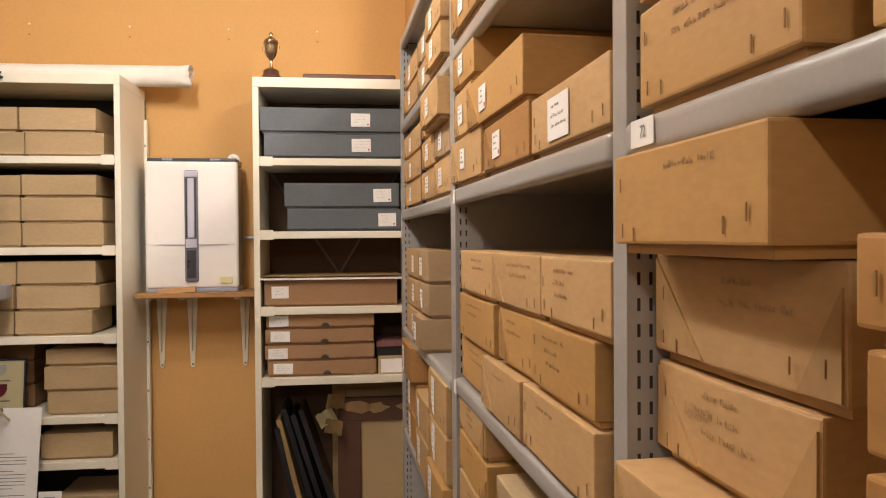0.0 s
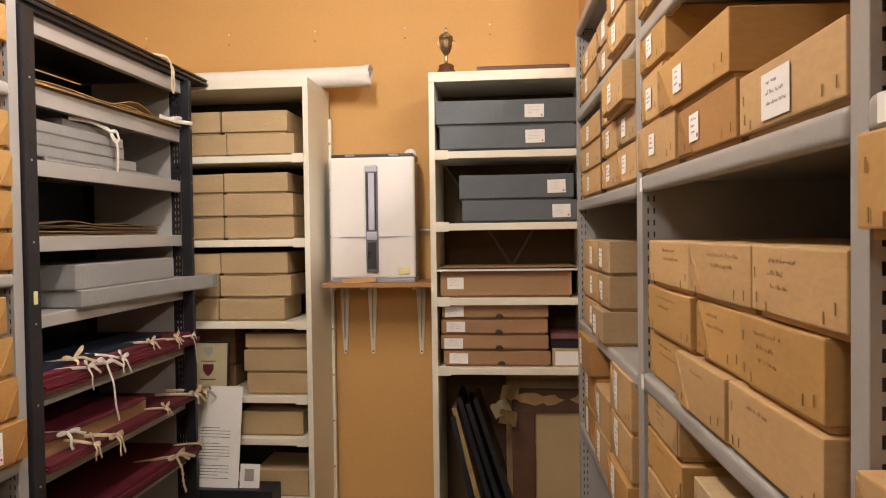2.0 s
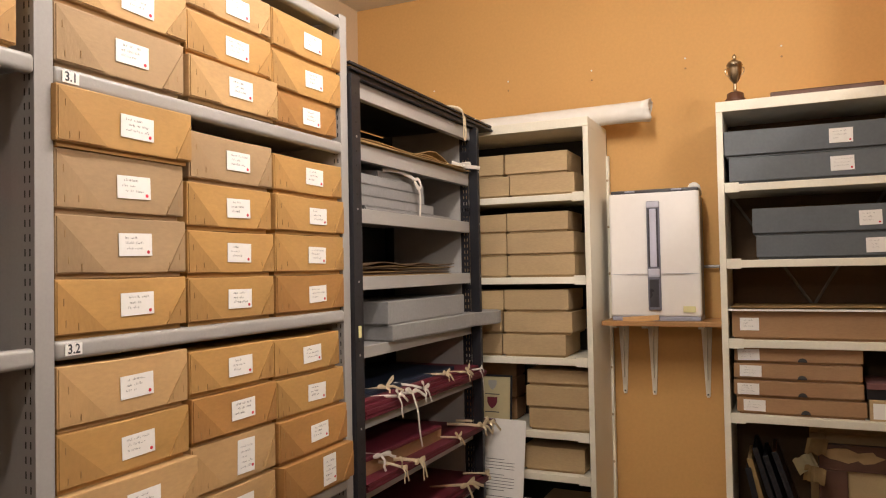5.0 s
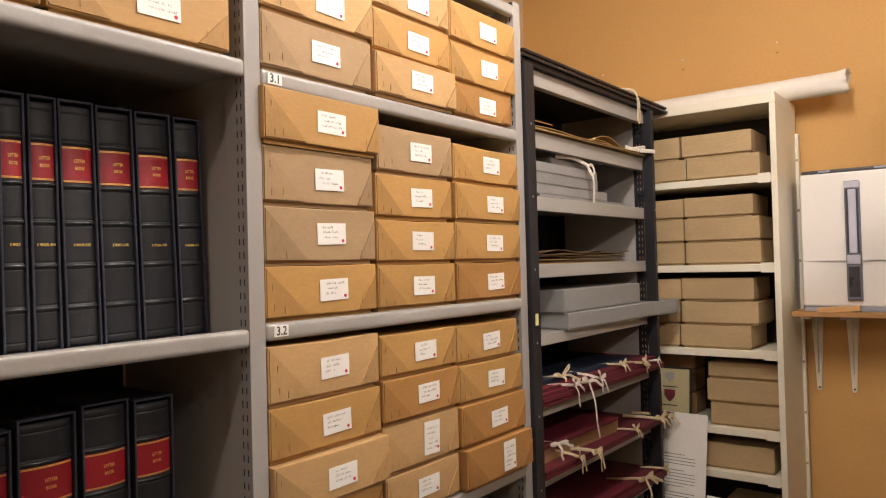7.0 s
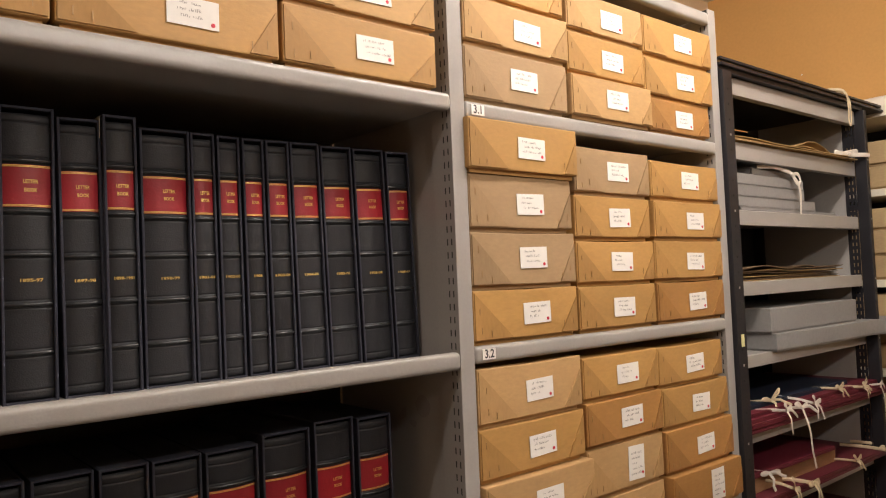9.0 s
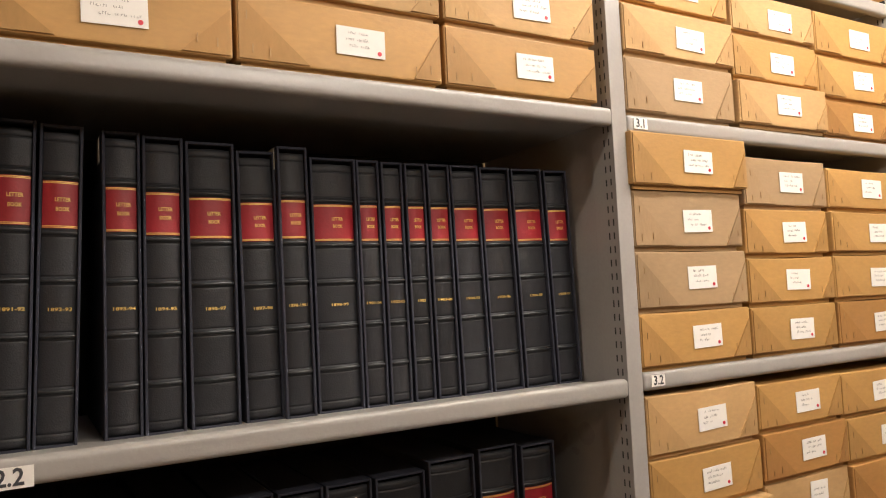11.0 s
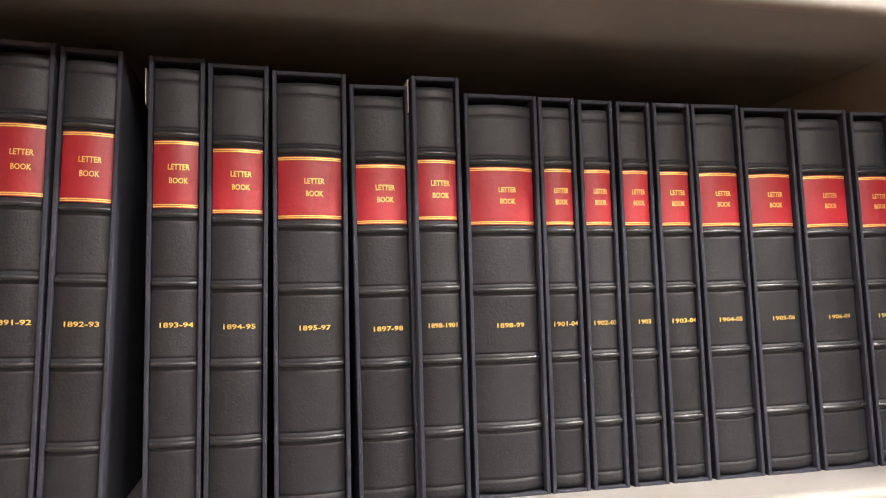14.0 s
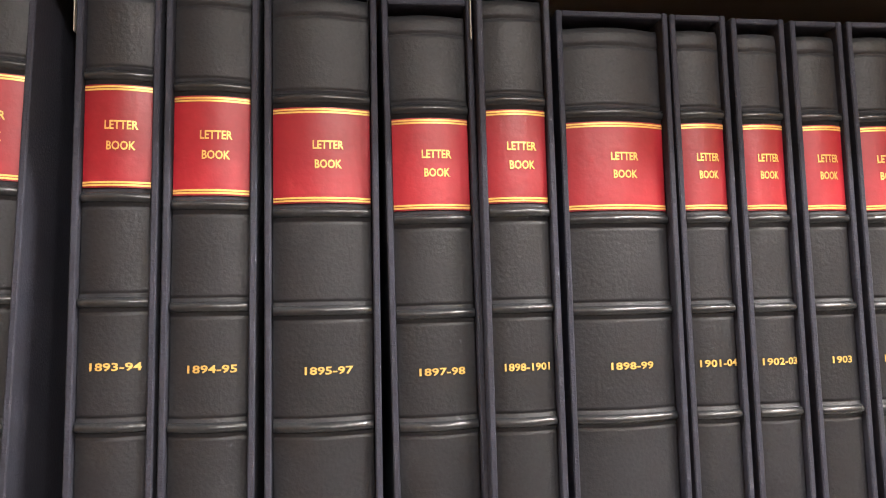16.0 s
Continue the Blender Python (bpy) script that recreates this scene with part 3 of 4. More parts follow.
def spine_sheet(w, zs, lifts, cols=12):
    """A rounded spine: a grid across the width and up the book, raised by the lifts."""
    bm = bmesh.new()
    rows = []
    for z, lift in zip(zs, lifts):
        rows.append([bm.verts.new((w * (i / cols - 0.5), spine_push(w * (i / cols - 0.5), w) - lift, z)) for i in range(cols + 1)])
    for a, b in zip(rows, rows[1:]):
        for i in range(cols):
            bm.faces.new((a[i], a[i + 1], b[i + 1], b[i]))
    return bm


BOOK_LABELS = ("black leather bound letter book in a navy slipcase", "tall black leather letter book with a red title label", "thick black leather letter book with gold lettering")


def letter_book(frame_m, a0, a1, b0, b1, base, top, front, dates, title=True, bare=False):
    """A slipcase with a leather book; a0, a1 its foot and b0, b1 its top along the shelf."""
    h = top - base
    w = ((a1 - a0) + (b1 - b0)) / 2 - 0.002
    lean = math.degrees(math.atan2((b0 + b1 - a0 - a1) / 2, h))
    m = frame_m @ pose((a0 + a1) / 2, front, base, 0, lean, 0)
    wall, depth = 0.0042, 0.30
    case = thing("slipcase", "navy cloth slipcase holding a bound letter book", "slipcase", m, "slipcases")
    for n, q in (("side_wall", (-w / 2, -w / 2 + wall, 0, depth, 0, h)), ("side_wall", (w / 2 - wall, w / 2, 0, depth, 0, h)), ("foot_wall", (-w / 2 + wall, w / 2 - wall, 0.0005, depth, 0, wall)),
                 ("head_wall", (-w / 2 + wall, w / 2 - wall, 0.0005, depth, h - wall, h)), ("rear_wall", (-w / 2 + wall, w / 2 - wall, depth - wall, depth, wall, h - wall))):
        part(n, block(*q, 0.0008, 1), CLOTH, case)
    # the book
    bw, z0, z1 = w - 2 * wall - 0.0016, 0.0055, h - wall - 0.006
    set_back = 0.10 * bw + 0.0015
    label = BOOK_LABELS[2] if w > 0.075 else BOOK_LABELS[1] if h > 0.45 else BOOK_LABELS[0]
    book = thing("letter_book", label, "book", m @ pose(0, set_back, z0), "letter books")
    bh = z1 - z0
    k = 1 + max(0.0, bh - 0.428) * 4.4
    bands = [0.068 * k, 0.140 * k, 0.214 * k, 0.278 * k, 0.354 * k]
    zs = [0.0, 0.002, 0.006, 0.008, 0.010, 0.018, 0.020, bh - 0.020, bh - 0.018, bh - 0.010, bh - 0.008]
    lifts = [-0.0035, -0.001, 0.0] + [0.0] * 8
    for tail in (0.014, bh - 0.014):
        zs += [tail - 0.001, tail - 0.0004, tail + 0.0004, tail + 0.001]
        lifts += [0, -0.0008, -0.0008, 0]
    for c in bands:
        for d, lift in ((-0.0105, 0), (-0.0085, 0), (-0.0066, 0), (-0.0060, -0.0009), (-0.0054, 0), (-0.0040, 0.0003), (-0.0028, 0.0022), (-0.0012, 0.0034), (0.0012, 0.0034), (0.0028, 0.0022), (0.0040, 0.0003), (0.0054, 0), (0.0060, -0.0009), (0.0066, 0), (0.0085, 0), (0.0105, 0)):
            zs.append(c + d)
            lifts.append(lift)
    zs += [bh - 0.006, bh - 0.002, bh]
    lifts += [0.0, -0.001, -0.0035]
    order = sorted(range(len(zs)), key=lambda i: zs[i])
    part("spine", spine_sheet(bw, [zs[i] for i in order], [lifts[i] for i in order]), LEATHER, book, smooth=True)
    for c in bands:
        part("raised_band", spine_sheet(bw, [c - 0.0034, c - 0.0028, c - 0.0012, c, c + 0.0012, c + 0.0028, c + 0.0034], [0.0013, 0.0025, 0.0037, 0.0040, 0.0037, 0.0025, 0.0013]), BAND_LEATHER, book, smooth=True)
    part("cover_block", block(-bw / 2, bw / 2, 0.002, depth - wall - set_back - 0.006, 0.0, bh), LEATHER, book)
    if title:
        lo, hi = bands[3] + 0.0062, bands[4] - 0.0062
        plate = part("title_label", spine_sheet(bw * 0.995, [lo, (lo + hi) / 2, hi], [0.0007] * 3), RED_LEATHER, book, "red leather title label", smooth=True)
        for z in (lo + 0.0016, lo + 0.0034, hi - 0.0016, hi - 0.0034):
            part("gold_rule", spine_sheet(bw * 0.995, [z - 0.0006, z + 0.0006], [0.0011] * 2), GOLD, plate)
        size = 0.0080
        shift = bw * 0.06
        fit = min(1.0, bw * 0.86 / 0.034)
        for text, z in (("LETTER", 0.60), ("BOOK", 0.40)):
            bm = words(text, size, 0.78 * fit)
            for v in bm.verts:
                v.co.x += shift
                v.co.z += lo + (hi - lo) * z
            part("lettering", on_spine(bm, bw, 0.0012), GOLD, plate, "gold lettering")
    if dates:
        fit = min(1.0, bw * 0.95 / 0.034)
        bm = words(dates, 0.0068, (1.46 if len(dates) < 9 else 1.15) * fit)
        for v in bm.verts:
            v.co.x += bw * 0.04
            v.co.z += 0.1755 * k
        part("date", on_spine(bm, bw, 0.0008), GOLD, book, "gold stamped years")
    return case


S1 = 1.3485
BOOKS = (
    ("1891", -0.746, -0.701, -0.744, -0.690, 1.821),
    ("1891-92", -0.700, -0.643, -0.688, -0.631, 1.812),
    ("1892-93", -0.642, -0.585, -0.629, -0.570, 1.808),
    ("1893-94", -0.551, -0.497, -0.549, -0.494, 1.804),
    ("1894-95", -0.495, -0.436, -0.494, -0.431, 1.800),
    ("1895-97", -0.430, -0.352, -0.430, -0.354, 1.796),
    ("1897-98", -0.348, -0.279, -0.350, -0.289, 1.786),
    ("1898-1901", -0.285, -0.230, -0.287, -0.235, 1.795),
    ("1898-99", -0.226, -0.140, -0.228, -0.143, 1.782),
    ("1901-04", -0.139, -0.094, -0.143, -0.098, 1.782),
    ("1902-03", -0.092, -0.047, -0.095, -0.052, 1.781),
    ("1903", -0.044, 0.001, -0.048, -0.005, 1.781),
    ("1903-04", 0.004, 0.054, -0.002, 0.047, 1.782),
    ("1904-05", 0.057, 0.124, 0.049, 0.111, 1.783),
    ("1905-06", 0.125, 0.198, 0.114, 0.185, 1.782),
    ("1906-08", 0.201, 0.279, 0.189, 0.263, 1.783),
    ("1908-09", 0.283, 0.341, 0.267, 0.331, 1.783),
)
for dates, a0, a1, b0, b1, top in BOOKS:
    letter_book(LEFT, a0, a1, b0, b1, S1, top, 0.120 if dates == "1898-1901" else 0.130, dates)
for a0, a1, top in ((-0.69, -0.60, 1.238), (-0.595, -0.5, 1.236), (-0.495, -0.4, 1.238), (-0.394, -0.305, 1.236), (-0.30, -0.222, 1.233), (-0.219, -0.135, 1.232), (-0.130, -0.032, 1.230), (-0.026, 0.072, 1.243), (0.080, 0.168, 1.250), (0.176, 0.258, 1.243)):
    letter_book(LEFT, a0, a1, a0 - 0.002, a1 - 0.002, 0.8085, top, 0.125, "")
for u, w_front in ((-0.5505, 0.136), (-0.2885, 0.127)):
    card = thing("case_label", "small beige paper label on a slipcase side", "label", LEFT @ pose(u - 0.0006, w_front, 1.757))
    part("card", block(-0.0006, 0, 0, 0.03, 0, 0.036), CASE_LABEL, card)

# ---- black bookcase with folders ----
bk = thing("black_bookcase", "black steel bookcase with grey shelves of folders", "bookcase", LEFT)
BK0, BK1 = 1.385, 2.423
for a, b in ((BK0, BK0 + 0.052), (BK1 - 0.023, BK1)):
    part("post", block(a, b, -0.012, 0.03, 0, 2.095, 0.002), BLACK_STEEL, bk)
    part("rear_post", block(a, b, 0.40, 0.45, 0, 2.095, 0.002), BLACK_STEEL, bk)
    for i in range(34):
        # holes are small raised blocks, most coloured dark as their inner shade
        part("bolt_hole", block((a + b) / 2 - 0.003, (a + b) / 2 + 0.003, -0.0135, -0.0122, 0.55 + i * 0.045, 0.556 + i * 0.045), SHADOW_STEEL if i % 5 else GREY_STEEL, bk)
part("side_panel", block(BK1 - 0.028, BK1 - 0.024, 0.07, 0.40, 0.02, 2.09), GREY_STEEL, bk)
part("side_panel", block(BK0 + 0.003, BK0 + 0.007, 0.03, 0.40, 0.02, 2.09), GREY_STEEL, bk)
part("slotted_post", slotted_plate(0.07, 0.0, 2.09, False), BLACK_STEEL, bk, m=pose(BK1 - 0.0245, 0.03, 0))
part("back_panel", block(BK0, BK1, 0.45, 0.454, 0.02, 2.09), BLACK_STEEL, bk)
for z, lip in ((1.898, 0.054), (1.688, 0.047), (1.468, 0.044), (1.243, 0.038), (1.02, 0.04), (0.795, 0.04), (0.57, 0.04), (0.12, 0.04)):
    shelf(bk, BK0 + 0.052, BK1 - 0.025, z, 0.45, lip, 0.03, None, 0.003)
part("top_lip", block(BK0 + 0.052, BK1 - 0.025, 0.02, 0.045, 2.04, 2.094, 0.003), GREY_STEEL, bk)
part("top_plate", block(BK0 - 0.002, BK1, 0.0, 0.45, 2.095, 2.108), BLACK_STEEL, bk)
marker = thing("yellow_marker", "small pale yellow tag on the black post", "tag", LEFT @ pose(BK0 + 0.026, -0.0145, 1.30))
part("tag", block(-0.008, 0.008, 0, 0.0015, -0.018, 0.018), YELLOW, marker)


def folder(m, w, d, h, mat, label, group="folders", leaf=True):
    """A flat board folder: two boards with a spine and papers between."""
    t = thing("folder", label, "folder", m, group)
    part("lower_board", block(0, w, 0, d, 0, 0.003, 0.0008, 1), mat, t)
    part("upper_board", block(0.002, w - 0.001, 0.002, d, h - 0.003, h, 0.0008, 1), mat, t)
    part("papers", block(0.006, w - 0.006, 0.006, d - 0.004, 0.003, h - 0.003), mat if not leaf else OLD_PAPER, t)
    part("fore_edge_flap", block(0.004, w - 0.006, -0.0004, 0.0018, 0.0032, h - 0.0032), mat, t)
    return t


def tie(m, label, mat, lines, radius=0.004, group="tape ties"):
    """A knotted tape: several smooth tails."""
    t = thing("tape_tie", label, "tape", m, group)
    for ctrl in lines:
        part("tape", tube(curve_points(ctrl), radius, 0.25), mat, t)
    bm = bmesh.new()
    bmesh.ops.create_uvsphere(bm, u_segments=10, v_segments=8, radius=radius * 1.5, matrix=Matrix.Diagonal((1, 0.6, 0.8, 1)))
    part("knot", bm, mat, t)
    return t


cover = thing("portfolio", "large black portfolio lying on the black bookcase", "portfolio", LEFT @ pose(1.384, -0.012, 2.109))
part("lower_board", block(0, 1.215, 0, 0.44, 0, 0.008, 0.001), BLACK_STEEL, cover)
part("upper_board", block(0.002, 1.21, 0.004, 0.44, 0.018, 0.026, 0.001), BLACK_STEEL, cover)
part("papers", block(0.01, 1.185, 0.014, 0.43, 0.008, 0.018), OLD_PAPER, cover)
tie(LEFT @ pose(2.20, -0.026, 2.128), "cream cotton tape looped over a portfolio edge", RIBBON, (
    [(-0.08, 0.08, 0.012), (-0.03, 0.02, 0.014), (0, -0.004, 0.002), (0.014, -0.006, -0.05), (0.012, -0.006, -0.1), (0.026, -0.006, -0.115), (0.036, -0.006, -0.08), (0.02, -0.005, -0.02), (0, -0.004, 0.004)],
    [(-0.1, 0.1, 0.013), (-0.05, 0.05, 0.013), (0.0, 0.0, 0.006)], [(0, -0.004, 0), (0.03, -0.006, -0.03), (0.03, -0.006, -0.06)]), 0.005)


def paper_heap(m, w, d, sheets, thick, mat, label, seed=1, curl=0.02, other=None):
    """Loose old papers, a little crooked and curled, each sheet a mesh."""
    rng = random.Random(seed)
    t = thing("paper_stack", label, "papers", m)
    for i in range(sheets):
        bm = bmesh.new()
        bmesh.ops.create_grid(bm, x_segments=14, y_segments=4, size=0.5)
        ph, amp = rng.uniform(0, 6), curl * rng.uniform(0.1, 1) * (i / sheets)
        for v in bm.verts:
            x, y = v.co.x, v.co.y
            v.co = (w * (x + 0.5), d * (y + 0.5), thick * i + amp * max(0, math.sin(ph + 7 * x)) ** 2 * (0.6 - y))
        bmesh.ops.solidify(bm, geom=bm.faces[:], thickness=thick * 0.6)
        part("sheet", bm, other if other and i % 3 else mat, t, m=pose(rng.uniform(-0.01, 0.02), rng.uniform(-0.02, 0.01), thick * 0.7, 0, 0, rng.uniform(-1.5, 1.5)))
    return t


paper_heap(LEFT @ pose(1.47, 0.03, 1.898), 0.88, 0.34, 6, 0.0035, OLD_PAPER, "heap of curled brown papers on the top shelf", 3, 0.045)
tie(LEFT @ pose(2.33, 0.02, 1.922), "white paper tape end sticking out of a shelf", RIBBON_WHITE, ([(-0.06, 0.03, 0.01), (0, 0, 0.0), (0.05, -0.03, -0.002), (0.08, -0.04, -0.002)], [(-0.04, 0.02, 0), (0.02, -0.01, 0.012), (0.05, -0.01, 0.012)]), 0.008)
z = 1.688
for w, d, h, u in ((0.72, 0.34, 0.014, 1.55), (0.60, 0.33, 0.034, 1.50), (0.52, 0.32, 0.038, 1.495), (0.52, 0.30, 0.034, 1.49)):
    folder(LEFT @ pose(u, 0.045, z, 0, 0, 1), w, d, h, BOARD["grey"], "light grey board folder in a flat stack", "grey folders", False)
    z += h
folder(LEFT @ pose(1.66, 0.06, z, 0, 0, 2), 0.30, 0.26, 0.026, BOARD["grey"], "small light grey folder tied with tape", "grey folders", False)
tie(LEFT @ pose(1.89, 0.036, z + 0.012), "white cotton tape bow hanging down grey folders", RIBBON_WHITE, (
    [(-0.05, 0.1, 0.018), (-0.01, 0.02, 0.018), (0, 0, 0), (0.03, -0.008, -0.04), (0.035, -0.008, -0.09), (0.03, -0.008, -0.135)], [(0, 0, 0), (0.04, 0.0, 0.005), (0.05, -0.004, -0.02), (0.02, -0.006, -0.03), (0, 0, 0)], [(-0.2, 0.02, 0.016), (-0.1, 0.01, 0.02), (0, 0, 0.004)]), 0.006)
paper_heap(LEFT @ pose(1.47, 0.045, 1.468), 0.74, 0.34, 9, 0.0042, OLD_PAPER, "thin stack of ragged dark and golden papers", 8, 0.016, HARDBOARD)


def tray(m, w, d, h, mat, label, group="grey trays"):
    t = thing("board_box", label, "box", m, group)
    part("lid", block(0, w, 0, d, 0.004, h, 0.003), mat, t)
    part("base", block(0.004, w - 0.004, 0.004, d - 0.004, 0, 0.004), mat, t)
    return t


def warped_tray(m, w, d, h, mat, label):
    """A long flat box whose board has warped at one end."""
    t = thing("board_box", label, "box", m, "grey trays")
    for name, z0, z1, inset in (("lid", 0.004, h, 0.0), ("base", 0.0, 0.004, 0.004)):
        bm = block(inset, w - inset, inset, d - inset, z0, z1, 0.003 if name == "lid" else 0)
        for i in range(1, 28):
            bmesh.ops.bisect_plane(bm, geom=bm.verts[:] + bm.edges[:] + bm.faces[:], plane_co=(w * i / 28, 0, 0), plane_no=(1, 0, 0))
        for v in bm.verts:
            k = v.co.x / w
            front = 1 - v.co.y / d
            v.co.y += front * (0.010 * math.exp(-((k - 0.70) / 0.07) ** 2) - 0.022 * math.exp(-((k - 0.90) / 0.08) ** 2) + 0.035 * max(0.0, (k - 0.95) / 0.05) ** 2)
        part(name, bm, mat, t)


warped_tray(LEFT @ pose(1.662, 0.01, 1.243, 0, 0, -3.0), 0.94, 0.40, 0.056, BOARD["grey"], "long pale grey board box with a warped end")
tray(LEFT @ pose(1.655, 0.022, 1.299, 0, 0, -0.5), 0.64, 0.38, 0.08, BOARD["grey"], "pale grey flat board box stacked on another")


def maroon_stack(z, rows):
    for w, d, h, u, front, yaw, mat, word in rows:
        folder(LEFT @ pose(u, front, z, 0, 0, yaw), w, d, h, mat, word + " board folder with tape ties", "folders with tapes", False)
        z += h
    return z


maroon_stack(1.02, ((1.0, 0.42, 0.014, 1.448, -0.004, -0.6, MAROON, "maroon"), (0.99, 0.42, 0.014, 1.45, -0.006, -0.9, MAROON, "dark maroon"), (0.985, 0.42, 0.012, 1.452, 0.0, -0.3, MAROON, "maroon"), (0.95, 0.42, 0.012, 1.455, 0.014, -0.8, MAROON, "worn maroon"), (0.78, 0.36, 0.014, 1.46, 0.05, -0.6, NAVY_BOARD, "navy blue")))
maroon_stack(0.795, ((1.10, 0.42, 0.012, 1.455, -0.006, -0.5, MAROON, "maroon"), (1.08, 0.42, 0.012, 1.458, -0.004, -0.9, MAROON, "dark maroon"), (0.60, 0.36, 0.05, 1.50, 0.05, -1.0, BOARD["kraft"], "brown"), (0.56, 0.34, 0.012, 1.5, 0.04, -2.0, MAROON, "maroon")))
maroon_stack(0.57, ((1.0, 0.42, 0.014, 1.455, -0.006, -0.5, MAROON, "maroon"), (0.99, 0.42, 0.014, 1.455, -0.004, -0.9, MAROON, "dark maroon"), (0.95, 0.42, 0.014, 1.46, 0.006, -0.6, MAROON, "maroon")))


def bow(u, front, z, seed, mat=RIBBON, drop=0.08):
    """A flat tape bow on a folder's edge: two loops, two ends and a tail."""
    rng = random.Random(seed)
    lines = []
    for side in (-1, 1):
        a, b = rng.uniform(0.028, 0.05), rng.uniform(-0.004, 0.016)
        lines.append([(0, 0, 0), (side * a * 0.6, -0.006, 0.008 + b), (side * a, -0.004, 0.004 + b * 1.5), (side * a * 0.7, -0.008, 0.001 + b), (0, -0.002, 0)])
    for k in range(rng.choice((1, 2))):
        far, fall = rng.uniform(0.04, 0.085), rng.uniform(0.012, 0.05)
        lines.append([(0, 0, 0), (far * 0.35, -0.010, -fall * 0.2 + 0.004), (far * 0.7, -0.013, -fall * 0.6), (far, -0.014, -fall)])
    lines.append([(0, -0.002, 0), (0.006, -0.012, -drop * 0.35), (0.002, -0.014, -drop * 0.7), (0.010, -0.014, -drop)])
    lines.append([(-0.06, 0.10, 0.003), (-0.03, 0.04, 0.004), (0, 0, 0)])
    tie(LEFT @ pose(u, front, z, 0, rng.uniform(-28, 28), rng.uniform(-15, 15)) @ Matrix.Scale(rng.uniform(0.85, 1.3), 4), "cream cotton tape bow tying a folder", mat, lines, 0.0046)


for u, front, z, seed, mat, drop in ((1.64, -0.016, 1.066, 1, RIBBON_WHITE, 0.07), (1.74, -0.018, 1.062, 2, RIBBON_WHITE, 0.18), (1.83, -0.018, 1.062, 13, RIBBON_WHITE, 0.05), (2.06, 0.0, 1.080, 3, RIBBON, 0.03), (2.22, -0.018, 1.068, 14, RIBBON, 0.04), (2.36, -0.022, 1.062, 4, RIBBON_WHITE, 0.14), (1.65, 0.035, 1.09, 5, RIBBON, 0.03),
                                  (1.66, -0.018, 0.825, 6, RIBBON, 0.05), (1.60, 0.03, 0.875, 7, RIBBON_WHITE, 0.05), (1.78, -0.020, 0.818, 15, RIBBON, 0.05), (2.12, -0.020, 0.825, 8, RIBBON, 0.03), (2.36, -0.026, 0.822, 9, RIBBON, 0.03), (2.44, -0.026, 0.82, 12, RIBBON, 0.03), (2.20, -0.020, 0.62, 10, RIBBON, 0.12), (2.40, -0.024, 0.612, 11, RIBBON, 0.03)):
    bow(u, front, z, seed, mat, drop)


# ---- cream cabinets at the end wall ----
def cream_cabinet(u0, u1, top, shelves, label, right_post, thick=0.030):
    t = thing("cream_cabinet", label, "cabinet", BACK, "cream cabinets")
    part("side", block(u0, u0 + 0.025, 0, 0.36, 0, top - 0.042, 0.002), CREAM_STEEL, t)
    part("side", block(u1 - 0.024, u1, 0, 0.36, 0, top - 0.042, 0.002), CREAM_STEEL, t)
    part("top", block(u0, u1, -0.001, 0.37, top - 0.042, top, 0.003), CREAM_STEEL, t)
    for z in shelves:
        part("shelf", block(u0 + 0.025, u1 - 0.024, 0.002, 0.36, z - thick, z, 0.003), CREAM_STEEL, t)
        part("shelf_clip", block(u1 - 0.075 if right_post else u0 + 0.026, u1 - 0.025 if right_post else u0 + 0.08, -0.002, 0.001, z - thick - 0.004, z + 0.006, 0.001), CREAM_STEEL, t, "pale plastic label clip")
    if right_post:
        # back sheet in the shadow colour: shade behind the boxes painted on
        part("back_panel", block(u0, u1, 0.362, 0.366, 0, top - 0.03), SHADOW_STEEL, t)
        part("rear_post", block(u1 - 0.006, u1 + 0.012, 0.345, 0.372, 0, top - 0.13, 0.001), CREAM_STEEL, t)
        for i in range(8):
            bm = bmesh.new()
            bmesh.ops.create_uvsphere(bm, u_segments=8, v_segments=6, radius=0.006, matrix=Matrix.Diagonal((1, 0.5, 1, 1)))
            part("bolt", bm, BRASS, t, m=pose(u1 + 0.004, 0.344, 0.35 + i * 0.22))
    else:
        part("back_panel", block(u0, u1, 0.362, 0.366, 0.0, top - 0.03), HARDBOARD, t, "dark brown hardboard back")
        part("brace", tube([(u0 + 0.03, 0.352, 1.78), (u0 + 0.33, 0.352, 1.32), (u0 + 0.36, 0.352, 1.27)], 0.006, 0.3), BRACE_STEEL, t, "thin dull grey cross brace")
        part("brace", tube([(u1 - 0.03, 0.346, 1.78), (u1 - 0.3, 0.346, 1.32), (u1 - 0.33, 0.346, 1.27)], 0.006, 0.3), BRACE_STEEL, t)
    return t


cream_cabinet(-1.96, -0.981, 2.136, (1.806, 1.442, 1.086, 0.762, 0.578, 0.31), "cream steel cabinet of buff cardboard boxes", True)
cream_cabinet(-0.462, 0.19, 2.136, (1.803, 1.500, 1.184, 0.890, 0.10), "cream steel cabinet with open back and flat boxes", False)
loose = thing("loose_board", "thin white sagging board shelf with papers", "board", BACK @ pose(-0.44, 0.004, 1.298))
part("board", block(0, 0.605, 0, 0.33, 0, 0.008, 0.001), PAPER, loose)
# the board rests on the flat box beneath it
archive_box(BACK, -0.425, 0.128, 1.184, 1.298, 0.03, "kraft", 0.3, tag=(0.12, 0.07, 0.05, False), flaps="", staples=False, yaw=0, group="flat boxes")
paper_heap(BACK @ pose(-0.43, 0.012, 1.306), 0.57, 0.30, 3, 0.003, OLD_PAPER, "few loose brown papers on a board", 5, 0.012)

